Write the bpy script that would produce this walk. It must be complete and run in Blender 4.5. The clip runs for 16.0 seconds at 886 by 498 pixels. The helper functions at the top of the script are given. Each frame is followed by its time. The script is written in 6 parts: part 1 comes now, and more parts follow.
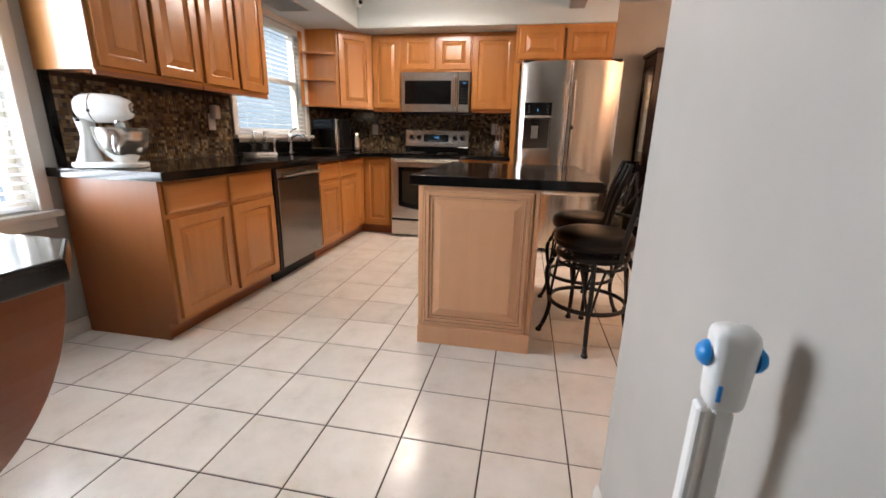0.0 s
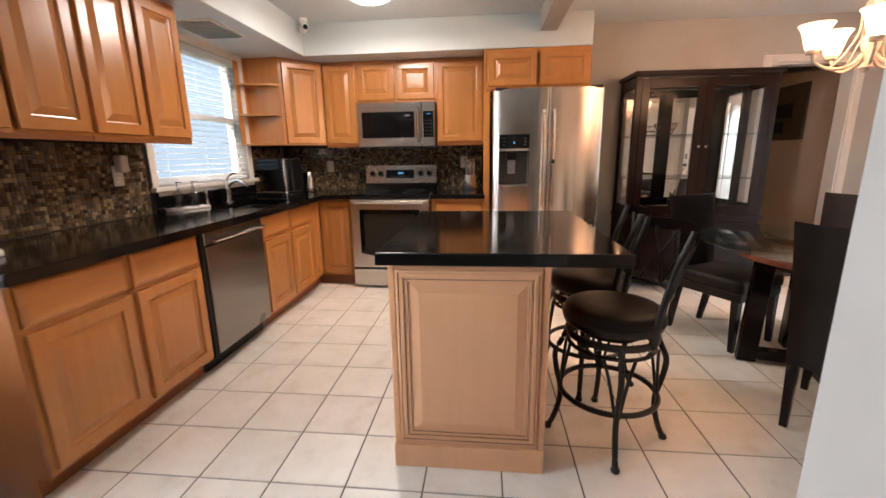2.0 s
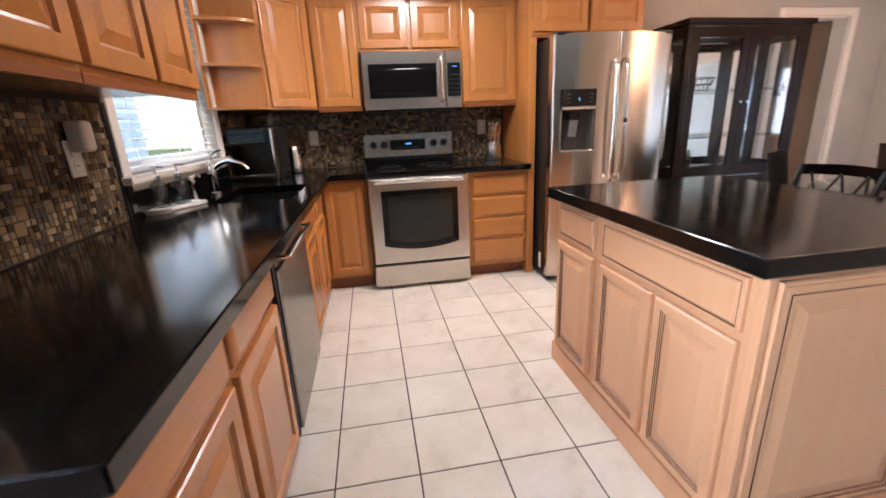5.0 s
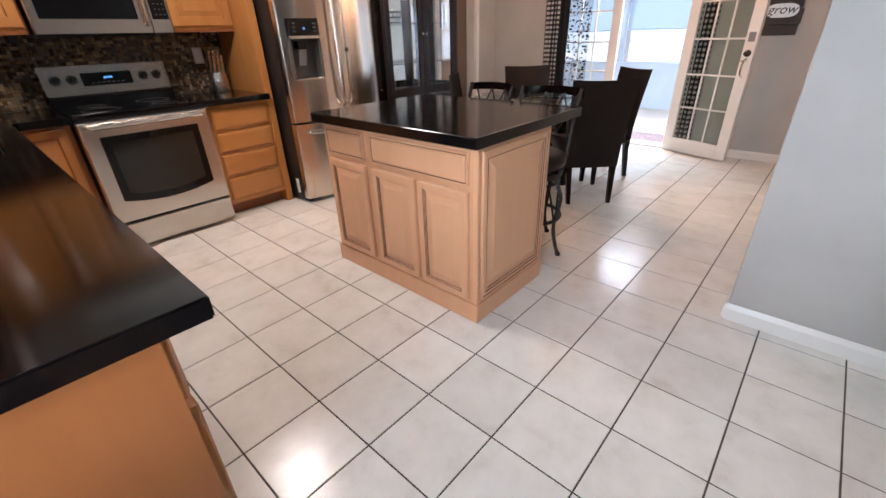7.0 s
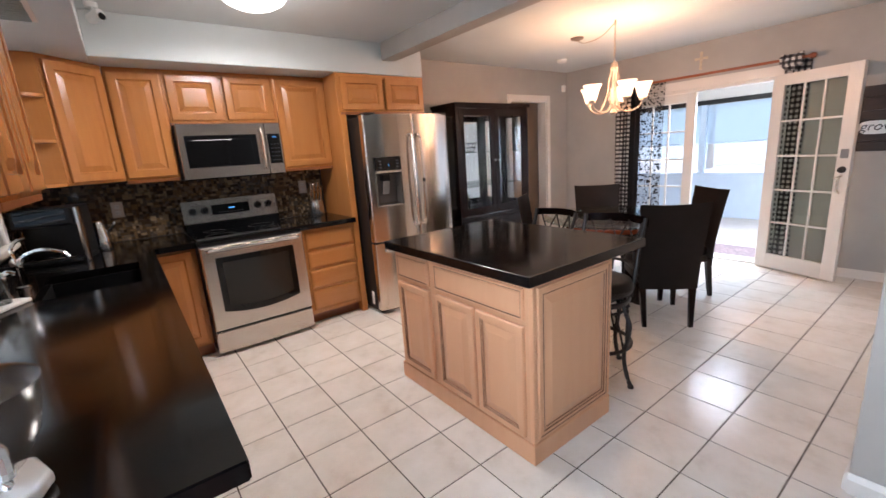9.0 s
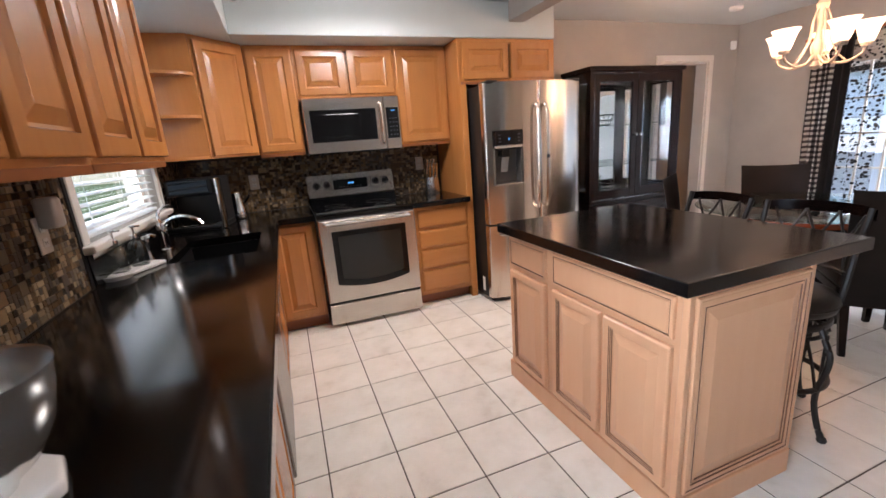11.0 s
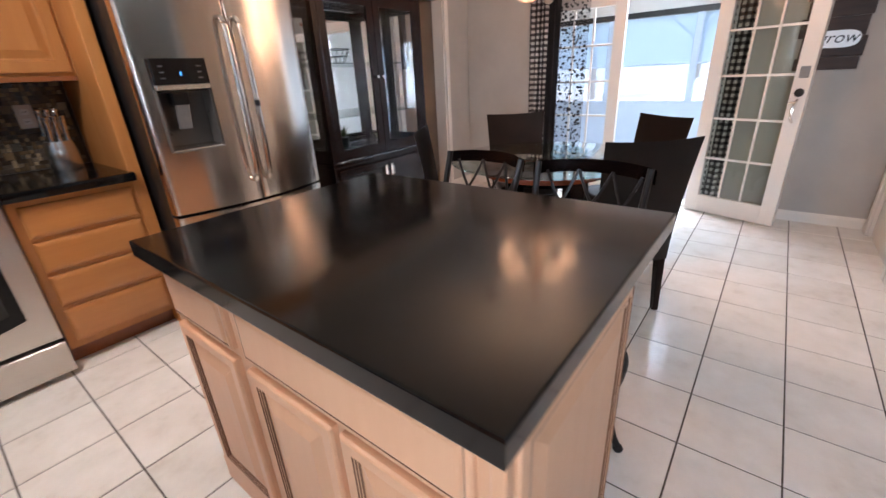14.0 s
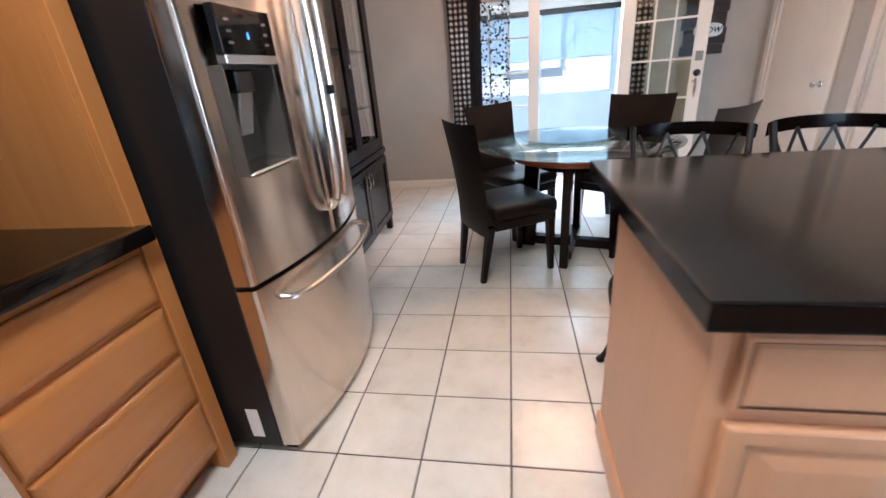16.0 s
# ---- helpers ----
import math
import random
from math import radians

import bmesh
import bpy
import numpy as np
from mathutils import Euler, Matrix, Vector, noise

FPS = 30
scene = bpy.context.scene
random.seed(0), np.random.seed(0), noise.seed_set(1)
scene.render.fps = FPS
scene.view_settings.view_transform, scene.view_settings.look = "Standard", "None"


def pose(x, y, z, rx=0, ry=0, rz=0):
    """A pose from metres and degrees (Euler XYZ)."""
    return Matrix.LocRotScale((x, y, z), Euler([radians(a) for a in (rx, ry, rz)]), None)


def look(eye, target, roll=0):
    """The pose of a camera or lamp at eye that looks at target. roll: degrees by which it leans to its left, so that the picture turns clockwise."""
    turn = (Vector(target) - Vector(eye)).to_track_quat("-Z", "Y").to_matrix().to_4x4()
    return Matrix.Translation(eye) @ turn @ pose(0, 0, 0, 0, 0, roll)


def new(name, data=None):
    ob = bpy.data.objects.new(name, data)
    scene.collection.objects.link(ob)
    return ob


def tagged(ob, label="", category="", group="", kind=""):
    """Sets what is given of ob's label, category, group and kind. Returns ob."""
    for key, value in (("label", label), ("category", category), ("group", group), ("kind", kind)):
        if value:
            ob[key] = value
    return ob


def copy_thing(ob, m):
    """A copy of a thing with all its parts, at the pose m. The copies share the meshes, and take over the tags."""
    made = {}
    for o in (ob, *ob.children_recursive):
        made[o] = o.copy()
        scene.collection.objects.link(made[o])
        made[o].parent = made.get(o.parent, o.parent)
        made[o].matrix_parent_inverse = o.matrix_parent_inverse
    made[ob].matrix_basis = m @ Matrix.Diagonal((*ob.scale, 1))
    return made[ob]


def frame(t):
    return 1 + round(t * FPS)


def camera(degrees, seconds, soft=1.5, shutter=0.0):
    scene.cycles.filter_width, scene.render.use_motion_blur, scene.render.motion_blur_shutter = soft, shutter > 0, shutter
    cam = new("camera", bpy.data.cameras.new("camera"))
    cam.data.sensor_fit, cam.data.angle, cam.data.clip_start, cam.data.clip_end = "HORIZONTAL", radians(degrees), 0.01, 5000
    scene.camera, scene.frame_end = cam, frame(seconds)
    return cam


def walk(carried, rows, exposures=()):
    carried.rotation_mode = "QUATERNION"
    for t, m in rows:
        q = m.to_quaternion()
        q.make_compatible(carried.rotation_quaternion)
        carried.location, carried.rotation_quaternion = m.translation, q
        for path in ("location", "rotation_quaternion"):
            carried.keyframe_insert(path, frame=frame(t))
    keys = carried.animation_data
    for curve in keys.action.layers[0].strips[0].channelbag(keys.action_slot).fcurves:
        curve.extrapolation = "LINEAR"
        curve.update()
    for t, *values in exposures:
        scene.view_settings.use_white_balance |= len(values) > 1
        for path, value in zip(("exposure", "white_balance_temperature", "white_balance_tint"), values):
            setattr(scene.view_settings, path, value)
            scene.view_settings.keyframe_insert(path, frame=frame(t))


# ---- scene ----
cam = camera(93.9, 16.0, shutter=0.4)
PATH = [
    (0, (-0.184, 0.743, 1.109), (-0.545, 2.637, 0.58), 1.3),
    (0.5, (-0.269, 0.786, 1.136), (-0.549, 2.667, 0.516), 0.7),
    (1, (-0.376, 0.89, 1.196), (-0.581, 2.791, 0.61), 0.5),
    (1.5, (-0.4, 1.039, 1.257), (-0.625, 2.964, 0.761), -0.6),
    (2, (-0.34, 1.305, 1.262), (-0.541, 3.245, 0.82), -0.9),
    (2.5, (-0.291, 1.437, 1.221), (-0.418, 3.386, 0.789), -0.8),
    (3, (-0.462, 1.527, 1.238), (-0.488, 3.479, 0.803), -0.3),
    (3.2, (-0.579, 1.593, 1.242), (-0.611, 3.541, 0.791), -0.1),
    (5.3, (-1.717, 2.039, 1.227), (-1.216, 3.869, 0.597), -3.8),
    (5.5, (-1.803, 1.962, 1.236), (-0.939, 3.643, 0.585), -2.1),
    (6, (-1.884, 1.809, 1.238), (-0.623, 3.146, 0.45), -1.2),
    (6.5, (-1.953, 1.749, 1.245), (-0.619, 2.961, 0.38), -1.9),
    (7, (-2.026, 1.76, 1.273), (-0.716, 2.963, 0.358), -1.9),
    (7.5, (-2.005, 1.759, 1.327), (-0.727, 3.052, 0.494), -2.7),
    (8, (-1.971, 1.744, 1.388), (-0.731, 3.148, 0.688), -3.4),
    (8.5, (-1.958, 1.703, 1.429), (-0.739, 3.187, 0.871), -3.6),
    (9, (-1.952, 1.683, 1.425), (-0.787, 3.244, 0.972), -3.9),
    (9.5, (-1.93, 1.698, 1.418), (-0.9, 3.367, 1.025), -4.5),
    (9.7, (-1.923, 1.724, 1.425), (-0.961, 3.433, 1.033), -4.9),
    (11.8, (-1.572, 1.999, 1.334), (-0.963, 3.815, 0.761), -3.6),
    (12, (-1.502, 2.002, 1.339), (-0.841, 3.794, 0.746), -3.5),
    (12.5, (-1.301, 2.048, 1.314), (-0.444, 3.734, 0.662), -3.3),
    (13, (-1.166, 2.174, 1.281), (-0.079, 3.689, 0.559), -3.6),
    (13.5, (-1.045, 2.352, 1.295), (0.221, 3.706, 0.544), -3.5),
    (14, (-1.037, 2.582, 1.289), (0.402, 3.734, 0.514), -3.0),
    (14.5, (-1.172, 2.905, 1.266), (0.407, 3.88, 0.522), -3.0),
    (15, (-1.213, 3.351, 1.219), (0.484, 4.163, 0.538), -3.6),
    (15.5, (-1.288, 3.772, 1.25), (0.483, 4.348, 0.521), -3.3),
    (16, (-1.262, 4.163, 1.226), (0.547, 4.493, 0.441), -4.8),
]
walk(cam, [(t, look(eye, target, roll)) for t, eye, target, roll in PATH], exposures=[(0.0, 1.72, 6950, 16), (1.5, 1.78, 6900, 16), (3.0, 1.92, 6650, 16), (5.5, 1.94, 6150, 16), (7.0, 1.60, 6300, 16), (9.0, 1.56, 6150, 16), (12.2, 1.80, 6100, 15), (13.5, 1.58, 6000, 15), (16.0, 1.68, 5550, 9)])

# ---- world and light ----
world = bpy.data.worlds.new("world")
scene.world = world
world.use_nodes = True
wn = world.node_tree.nodes
sky = wn.new("ShaderNodeTexSky")
sky.sky_type = "NISHITA"
sky.sun_disc = False
sky.sun_elevation = radians(38)
sky.sun_rotation = radians(200)
world.node_tree.links.new(sky.outputs[0], wn["Background"].inputs[0])
wn["Background"].inputs[1].default_value = 0.15

sun_data = bpy.data.lights.new("sun", "SUN")
sun_data.energy, sun_data.angle, sun_data.color = 3.5, radians(0.6), (1.0, 0.95, 0.88)
sun = new("sun", sun_data)
sun.matrix_world = pose(0, 0, 20, 52, 0, -20)


def lamp(name, kind, loc, power, color, size=0.05, rot=(0, 0, 0), size_y=None, spread=None):
    d = bpy.data.lights.new(name, kind)
    d.energy, d.color = power, color
    if kind == "AREA":
        d.shape, d.size, d.size_y = "RECTANGLE", size, size_y or size
    else:
        d.shadow_soft_size = size
    ob = new(name, d)
    ob.matrix_world = pose(*loc, *rot)
    return ob


WARM = (1.0, 0.55, 0.31)
COOL = (0.75, 0.88, 1.0)
CHAND = (1.61, 3.80)
DOME = (-1.15, 4.42)
# area lamps outside the windows and patio door, standing in for daylight
def sky_panel(name, y, z, power, w, h):
    ob = lamp(name, "AREA", (0, 0, 0), power, COOL, w, (0, 0, 0), h)
    ob.matrix_world = look((-3.55, y, z + 1.45), (-2.55, y, z))
    return ob


sky_panel("sky_light_sink_window", 4.49, 1.58, 32, 1.3, 1.0)
lamp("sky_light_side_window", "AREA", (-2.98, 1.80, 1.40), 54, COOL, 1.3, (0, -90, 0), 1.3)
# added lamp, out of sight under the porch roof, to brighten the dining floor
patio = lamp("sky_light_patio", "AREA", (0, 0, 0), 95, COOL, 2.4, (0, 0, 0), 0.8)
patio.matrix_world = look((4.12, 3.60, 2.45), (2.3, 3.55, 0.0))

# ---- materials ----
def srgb(r, g, b):
    return tuple(((c / 255 + 0.055) / 1.055) ** 2.4 if c > 10 else c / 255 / 12.92 for c in (r, g, b)) + (1,)


class Nodes:
    """A small wrapper round one node material."""

    def __init__(self, name):
        self.mat = bpy.data.materials.new(name)
        self.mat.use_nodes = True
        self.t = self.mat.node_tree
        self.b = self.t.nodes["Principled BSDF"]

    def add(self, kind, **inputs):
        n = self.t.nodes.new("ShaderNode" + kind)
        for k, v in inputs.items():
            n.inputs[k.replace("_", " ")].default_value = v
        return n

    def link(self, a, b):
        self.t.links.new(a, b)

    def coords(self, scale=(1, 1, 1), kind="Object"):
        tc, mp = self.add("TexCoord"), self.add("Mapping")
        self.link(tc.outputs[kind], mp.inputs[0])
        mp.inputs["Scale"].default_value = scale
        return mp.outputs[0]

    def noise(self, vec, scale, detail=4, rough=0.55):
        n = self.add("TexNoise", Scale=scale, Detail=detail, Roughness=rough)
        self.link(vec, n.inputs["Vector"])
        return n.outputs[0]

    def ramp(self, fac, stops):
        n = self.add("ValToRGB")
        e = n.color_ramp.elements
        while len(e) < len(stops):
            e.new(0.5)
        for el, (p, c) in zip(e, stops):
            el.position, el.color = p, (*c[:3], 1)
        self.link(fac, n.inputs[0])
        return n.outputs[0]

    def mix(self, fac, a, b, mode="MIX"):
        n = self.t.nodes.new("ShaderNodeMix")
        n.data_type, n.blend_type = "RGBA", mode
        for sock, v in ((n.inputs[0], fac), (n.inputs[6], a), (n.inputs[7], b)):
            if isinstance(v, (int, float)):
                sock.default_value = v
            elif isinstance(v, tuple):
                sock.default_value = v
            else:
                self.link(v, sock)
        return n.outputs[2]

    def bump(self, height, strength, dist=0.002):
        n = self.add("Bump", Strength=strength, Distance=dist)
        self.link(height, n.inputs["Height"])
        self.link(n.outputs[0], self.b.inputs["Normal"])

    def set(self, **kw):
        for k, v in kw.items():
            s = self.b.inputs[k.replace("_", " ")]
            if hasattr(v, "is_output"):
                self.link(v, s)
            else:
                s.default_value = v
        return self


def mul(c, f):
    return tuple(x * f for x in c[:3]) + (1,)


def paint(name, col, rough=0.55, var=0.06, scale=3.0, bump=0.08):
    m = Nodes(name)
    v = m.coords()
    a = m.noise(v, scale, 5)
    f = m.noise(v, 160, 2)
    m.set(Base_Color=m.ramp(a, [(0.3, mul(col, 1 - var)), (0.7, mul(col, 1 + var))]), Roughness=rough)
    m.bump(f, bump, 0.001)
    return m.mat


def wood(name, dark, light, rough=0.32, scale=1.0, along="Z", coat=0.25, spec=0.5, cloud=0.35, relief=0.02):
    m = Nodes(name)
    st = {"Z": (14, 14, 1.2), "X": (1.2, 14, 14), "Y": (14, 1.2, 14)}[along]
    st = tuple(s * scale for s in st)
    v = m.coords(st)
    info = m.add("ObjectInfo")
    add = m.t.nodes.new("ShaderNodeVectorMath")
    add.operation = "MULTIPLY_ADD"
    m.link(info.outputs["Random"], add.inputs[0])
    add.inputs[1].default_value = (37, 51, 23)
    m.link(v, add.inputs[2])
    g = m.noise(add.outputs[0], 2.2, 6, 0.6)
    big = m.noise(m.coords((1.5, 1.5, 0.7)), 1.6, 3)
    c = m.ramp(g, [(0.25, dark), (0.5, tuple((a + b) / 2 for a, b in zip(dark, light))), (0.78, light)])
    c = m.mix(m.ramp(big, [(0.3, (0, 0, 0)), (0.7, (cloud,) * 3)]), c, mul(dark, 0.9))
    hue = m.add("HueSaturation")
    mr = m.add("MapRange")
    mr.inputs[3].default_value, mr.inputs[4].default_value = 0.92, 1.08
    m.link(info.outputs["Random"], mr.inputs[0])
    m.link(mr.outputs[0], hue.inputs["Value"])
    m.link(c, hue.inputs["Color"])
    rr = m.ramp(g, [(0.2, (rough + 0.03,) * 3), (0.8, (rough - 0.02,) * 3)])
    m.set(Base_Color=hue.outputs[0], Roughness=rr, Coat_Weight=coat, Coat_Roughness=0.26, Specular_IOR_Level=spec)
    if relief:
        m.bump(g, relief, 0.001)
    return m.mat


def metal(name, col, rough=0.28, brushed=None, var=0.06):
    m = Nodes(name)
    st = brushed or (30, 30, 30)
    n = m.noise(m.coords(st), 6, 3)
    big = m.noise(m.coords(), 3, 3)
    m.set(Base_Color=m.ramp(big, [(0.3, mul(col, 0.93)), (0.7, col)]), Metallic=1.0,
          Roughness=m.ramp(n, [(0.3, (rough - var,) * 3), (0.7, (rough + var,) * 3)]))
    if brushed:
        m.bump(n, 0.03, 0.0005)
    return m.mat


def plain(name, col, rough=0.4, metallic=0.0, spec=0.5, var=0.05, scale=25):
    m = Nodes(name)
    n = m.noise(m.coords(), scale, 3)
    m.set(Base_Color=m.ramp(n, [(0.3, mul(col, 1 - var)), (0.7, mul(col, 1 + var))]), Metallic=metallic,
          Roughness=m.ramp(n, [(0.2, (max(0.02, rough - 0.04),) * 3), (0.8, (rough + 0.04,) * 3)]), Specular_IOR_Level=spec)
    return m.mat


def glow(name, col, strength, base=(0.8, 0.8, 0.8, 1)):
    m = Nodes(name)
    m.set(Base_Color=base, Emission_Color=col, Emission_Strength=strength, Roughness=0.4)
    return m.mat


def glassy(name, tint=(1, 1, 1, 1), rough=0.0, clear=0.96, gloss=0.04):
    m = Nodes(name)
    out = m.t.nodes["Material Output"]
    tr, gl, mixn, fr = m.add("BsdfTransparent"), m.add("BsdfGlossy"), m.add("MixShader"), m.add("LayerWeight", Blend=0.5)
    pw, sc = m.add("Math"), m.add("Math")
    pw.operation, sc.operation = "POWER", "MULTIPLY_ADD"
    pw.inputs[1].default_value = 4.0
    sc.inputs[1].default_value, sc.inputs[2].default_value = 0.9, gloss
    tr.inputs[0].default_value = mul(tint, clear)
    gl.inputs["Roughness"].default_value = rough
    m.link(fr.outputs["Facing"], pw.inputs[0])
    m.link(pw.outputs[0], sc.inputs[0])
    m.link(sc.outputs[0], mixn.inputs[0])
    m.link(tr.outputs[0], mixn.inputs[1])
    m.link(gl.outputs[0], mixn.inputs[2])
    m.link(mixn.outputs[0], out.inputs[0])
    m.t.nodes.remove(m.b)
    return m.mat


def steel(name, col, rough, grain, metallic, turn):
    """Brushed steel: fine grain lines, faint smudges and a highlight drawn out across the grain."""
    m = Nodes(name)
    n = m.noise(m.coords(grain), 5, 3)
    big = m.noise(m.coords((1.2, 1.2, 0.8)), 2.6, 5)
    c = m.mix(m.ramp(n, [(0.3, (0, 0, 0)), (0.7, (1, 1, 1))]), mul(col, 0.86), col)
    m.set(Base_Color=c, Metallic=metallic, Roughness=m.ramp(big, [(0.2, (rough - 0.02,) * 3), (0.8, (rough + 0.02,) * 3)]),
          Anisotropic=0.75, Anisotropic_Rotation=turn)
    m.bump(n, 0.008, 0.0004)
    return m.mat


M = {}
M["wall"] = paint("greige wall paint", srgb(168, 163, 156), 0.6)
M["ceil"] = paint("white ceiling paint", srgb(206, 211, 211), 0.75, 0.03, 2.0, 0.2)
M["soffit"] = paint("pale grey soffit paint", srgb(196, 204, 205), 0.6, 0.03)
M["trim"] = paint("white trim enamel", srgb(216, 210, 202), 0.35, 0.03)
M["hall"] = paint("brown hall wall paint", srgb(182, 163, 144), 0.6)
M["cab"] = wood("honey maple", srgb(176, 114, 59), srgb(189, 128, 70), 0.25, 0.8, "Z", 0.3, 0.5, 0.45)
M["cab_h"] = wood("honey maple, grain across", srgb(176, 114, 59), srgb(189, 128, 70), 0.25, 0.8, "X", 0.3, 0.5, 0.45)
M["cab_side"] = wood("reddish stained end panel", srgb(134, 78, 41), srgb(140, 84, 46), 0.30, 0.5, "Z", 0.0, 0.45, 0.25, 0.0)
M["isl"] = wood("pale tan maple", srgb(206, 153, 114), srgb(212, 161, 122), 0.34, 0.6, "Z", 0.15, 0.5, 0.2)
M["groove"] = plain("dark glaze in the groove", srgb(112, 74, 50), 0.5)
M["espresso"] = wood("espresso stained wood", srgb(18, 9, 7), srgb(31, 17, 13), 0.20, 1.0, "Z", 0.04, 0.22)
M["cherry"] = wood("reddish brown wood", srgb(98, 44, 26), srgb(132, 66, 40), 0.25, 1.0, "X")
M["steel"] = steel("brushed stainless steel", srgb(224, 214, 203), 0.20, (160, 160, 0.8), 1.0, 0.25)
M["steel_h"] = steel("brushed stainless steel, grain across", srgb(212, 206, 199), 0.24, (0.8, 160, 160), 0.98, 0.0)
M["steel_dark"] = steel("dark brushed steel", srgb(150, 145, 140), 0.26, (0.8, 160, 160), 1.0, 0.0)
M["keymark"] = plain("faint grey print", srgb(70, 72, 76), 0.5)
M["chrome"] = metal("polished chrome", srgb(226, 226, 226), 0.08, None, 0.02)
M["bowl"] = steel("polished steel bowl", srgb(226, 224, 220), 0.18, (4, 4, 120), 0.85, 0.0)
# same steel as the stove front, lightened for the bright reflections on the guard
M["guard"] = steel("brightened steel for the control guard", srgb(232, 228, 222), 0.19, (0.8, 160, 160), 0.90, 0.0)
M["blackglass"] = plain("black glass", (0.004, 0.004, 0.0045, 1), 0.05, 0, 0.36, 0.02)
M["ovenglass"] = plain("smoked oven glass", (0.016, 0.015, 0.013, 1), 0.06, 0, 0.5, 0.02)
M["black"] = plain("black plastic", (0.007, 0.007, 0.0075, 1), 0.33, 0, 0.3)
M["darkgrey"] = plain("dark grey enamel", (0.013, 0.0115, 0.0115, 1), 0.36, 0, 0.35)
M["recess"] = plain("grey dispenser plastic", srgb(78, 73, 68), 0.3)
M["iron"] = plain("dark bronze iron", (0.014, 0.011, 0.009, 1), 0.4, 0.3)
M["white"] = plain("white plastic", srgb(232, 232, 230), 0.3, 0, 0.5, 0.02)
M["mixer"] = plain("white enamel", srgb(238, 238, 236), 0.15, 0, 0.5, 0.01)
M["blue"] = plain("bright blue plastic", srgb(20, 140, 215), 0.3)
M["grey_plastic"] = plain("grey plastic", srgb(120, 120, 120), 0.4)
M["glass"] = glassy("clear glass")
M["bottleglass"] = glassy("thick bottle glass", (0.84, 0.88, 0.88, 1), 0.02, 0.86, 0.12)
M["tableglass"] = glassy("faintly green table glass", (0.86, 0.95, 0.92, 1), 0.0, 0.92, 0.06)
M["doorglass"] = glassy("greenish door glass", (0.80, 0.87, 0.80, 1), 0.0, 0.88, 0.07)
M["mirror"] = metal("mirror", srgb(225, 228, 228), 0.02, None, 0.01)
M["shade"] = glow("lit frosted glass shade", (1.0, 0.66, 0.42, 1), 0.50, (0.5, 0.42, 0.34, 1))
M["bulb"] = glow("lit bulb", (1.0, 0.80, 0.54, 1), 6.0)
M["dome"] = glow("lit frosted dome", (1.0, 0.97, 0.9, 1), 1.5)
M["display"] = glow("lit blue display", (0.1, 0.45, 1.0, 1), 0.45, (0, 0, 0, 1))
M["rod"] = wood("stained wooden rod", srgb(130, 66, 38), srgb(160, 92, 56), 0.35, 1.0, "Y")
M["porch_floor"] = paint("pale porch floor", srgb(190, 182, 176), 0.7, 0.08, 6)
M["mat"] = paint("patterned grey mat", srgb(128, 110, 112), 0.9, 0.35, 26)
M["concrete"] = paint("pale concrete", srgb(206, 204, 200), 0.85, 0.08, 2)
M["car_white"] = plain("white car paint", srgb(225, 228, 232), 0.2)
M["bark"] = paint("bark", (0.09, 0.065, 0.045, 1), 0.9, 0.3, 14)


def counter_material():
    m = Nodes("black honed stone")
    v = m.coords()
    vor = m.add("TexVoronoi", Scale=260.0)
    m.link(v, vor.inputs["Vector"])
    sp = m.ramp(vor.outputs["Distance"], [(0.06, (0.016, 0.015, 0.0145)), (0.16, (0.0032, 0.003, 0.0032))])
    n = m.noise(v, 7, 5)
    c = m.mix(m.ramp(n, [(0.3, (0, 0, 0)), (0.8, (0.5, 0.5, 0.5))]), sp, (0.0065, 0.0054, 0.0048, 1))
    m.set(Base_Color=c, Roughness=m.ramp(n, [(0.3, (0.10,) * 3), (0.75, (0.14,) * 3)]), Specular_IOR_Level=0.42)
    m.bump(m.noise(v, 30, 3), 0.02, 0.001)
    return m.mat


def tile_material():
    m = Nodes("mottled cream ceramic tile")
    v = m.coords((1, 1, 1))
    info = m.add("ObjectInfo")
    isl = m.add("NewGeometry")
    mad = m.t.nodes.new("ShaderNodeVectorMath")
    mad.operation = "MULTIPLY_ADD"
    sm = m.t.nodes.new("ShaderNodeMath")
    sm.operation = "ADD"
    m.link(info.outputs["Random"], sm.inputs[0])
    m.link(isl.outputs["Random Per Island"], sm.inputs[1])
    m.link(sm.outputs[0], mad.inputs[0])
    mad.inputs[1].default_value = (13, 17, 11)
    m.link(v, mad.inputs[2])
    a = m.noise(mad.outputs[0], 5.5, 6, 0.62)
    b = m.noise(mad.outputs[0], 15, 4, 0.55)
    c = m.ramp(a, [(0.28, srgb(215, 206, 194)), (0.44, srgb(228, 221, 211)), (0.72, srgb(238, 232, 224))])
    c = m.mix(m.ramp(b, [(0.52, (0, 0, 0)), (0.80, (0.10, 0.10, 0.10))]), c, srgb(172, 164, 154))
    hue = m.add("HueSaturation")
    mr = m.add("MapRange")
    mr.inputs[3].default_value, mr.inputs[4].default_value = 0.96, 1.03
    m.link(info.outputs["Random"], mr.inputs[0])
    m.link(mr.outputs[0], hue.inputs["Value"])
    m.link(c, hue.inputs["Color"])
    m.set(Base_Color=hue.outputs[0], Roughness=m.ramp(b, [(0.3, (0.19,) * 3), (0.8, (0.27,) * 3)]))
    m.bump(a, 0.02, 0.003)
    return m.mat


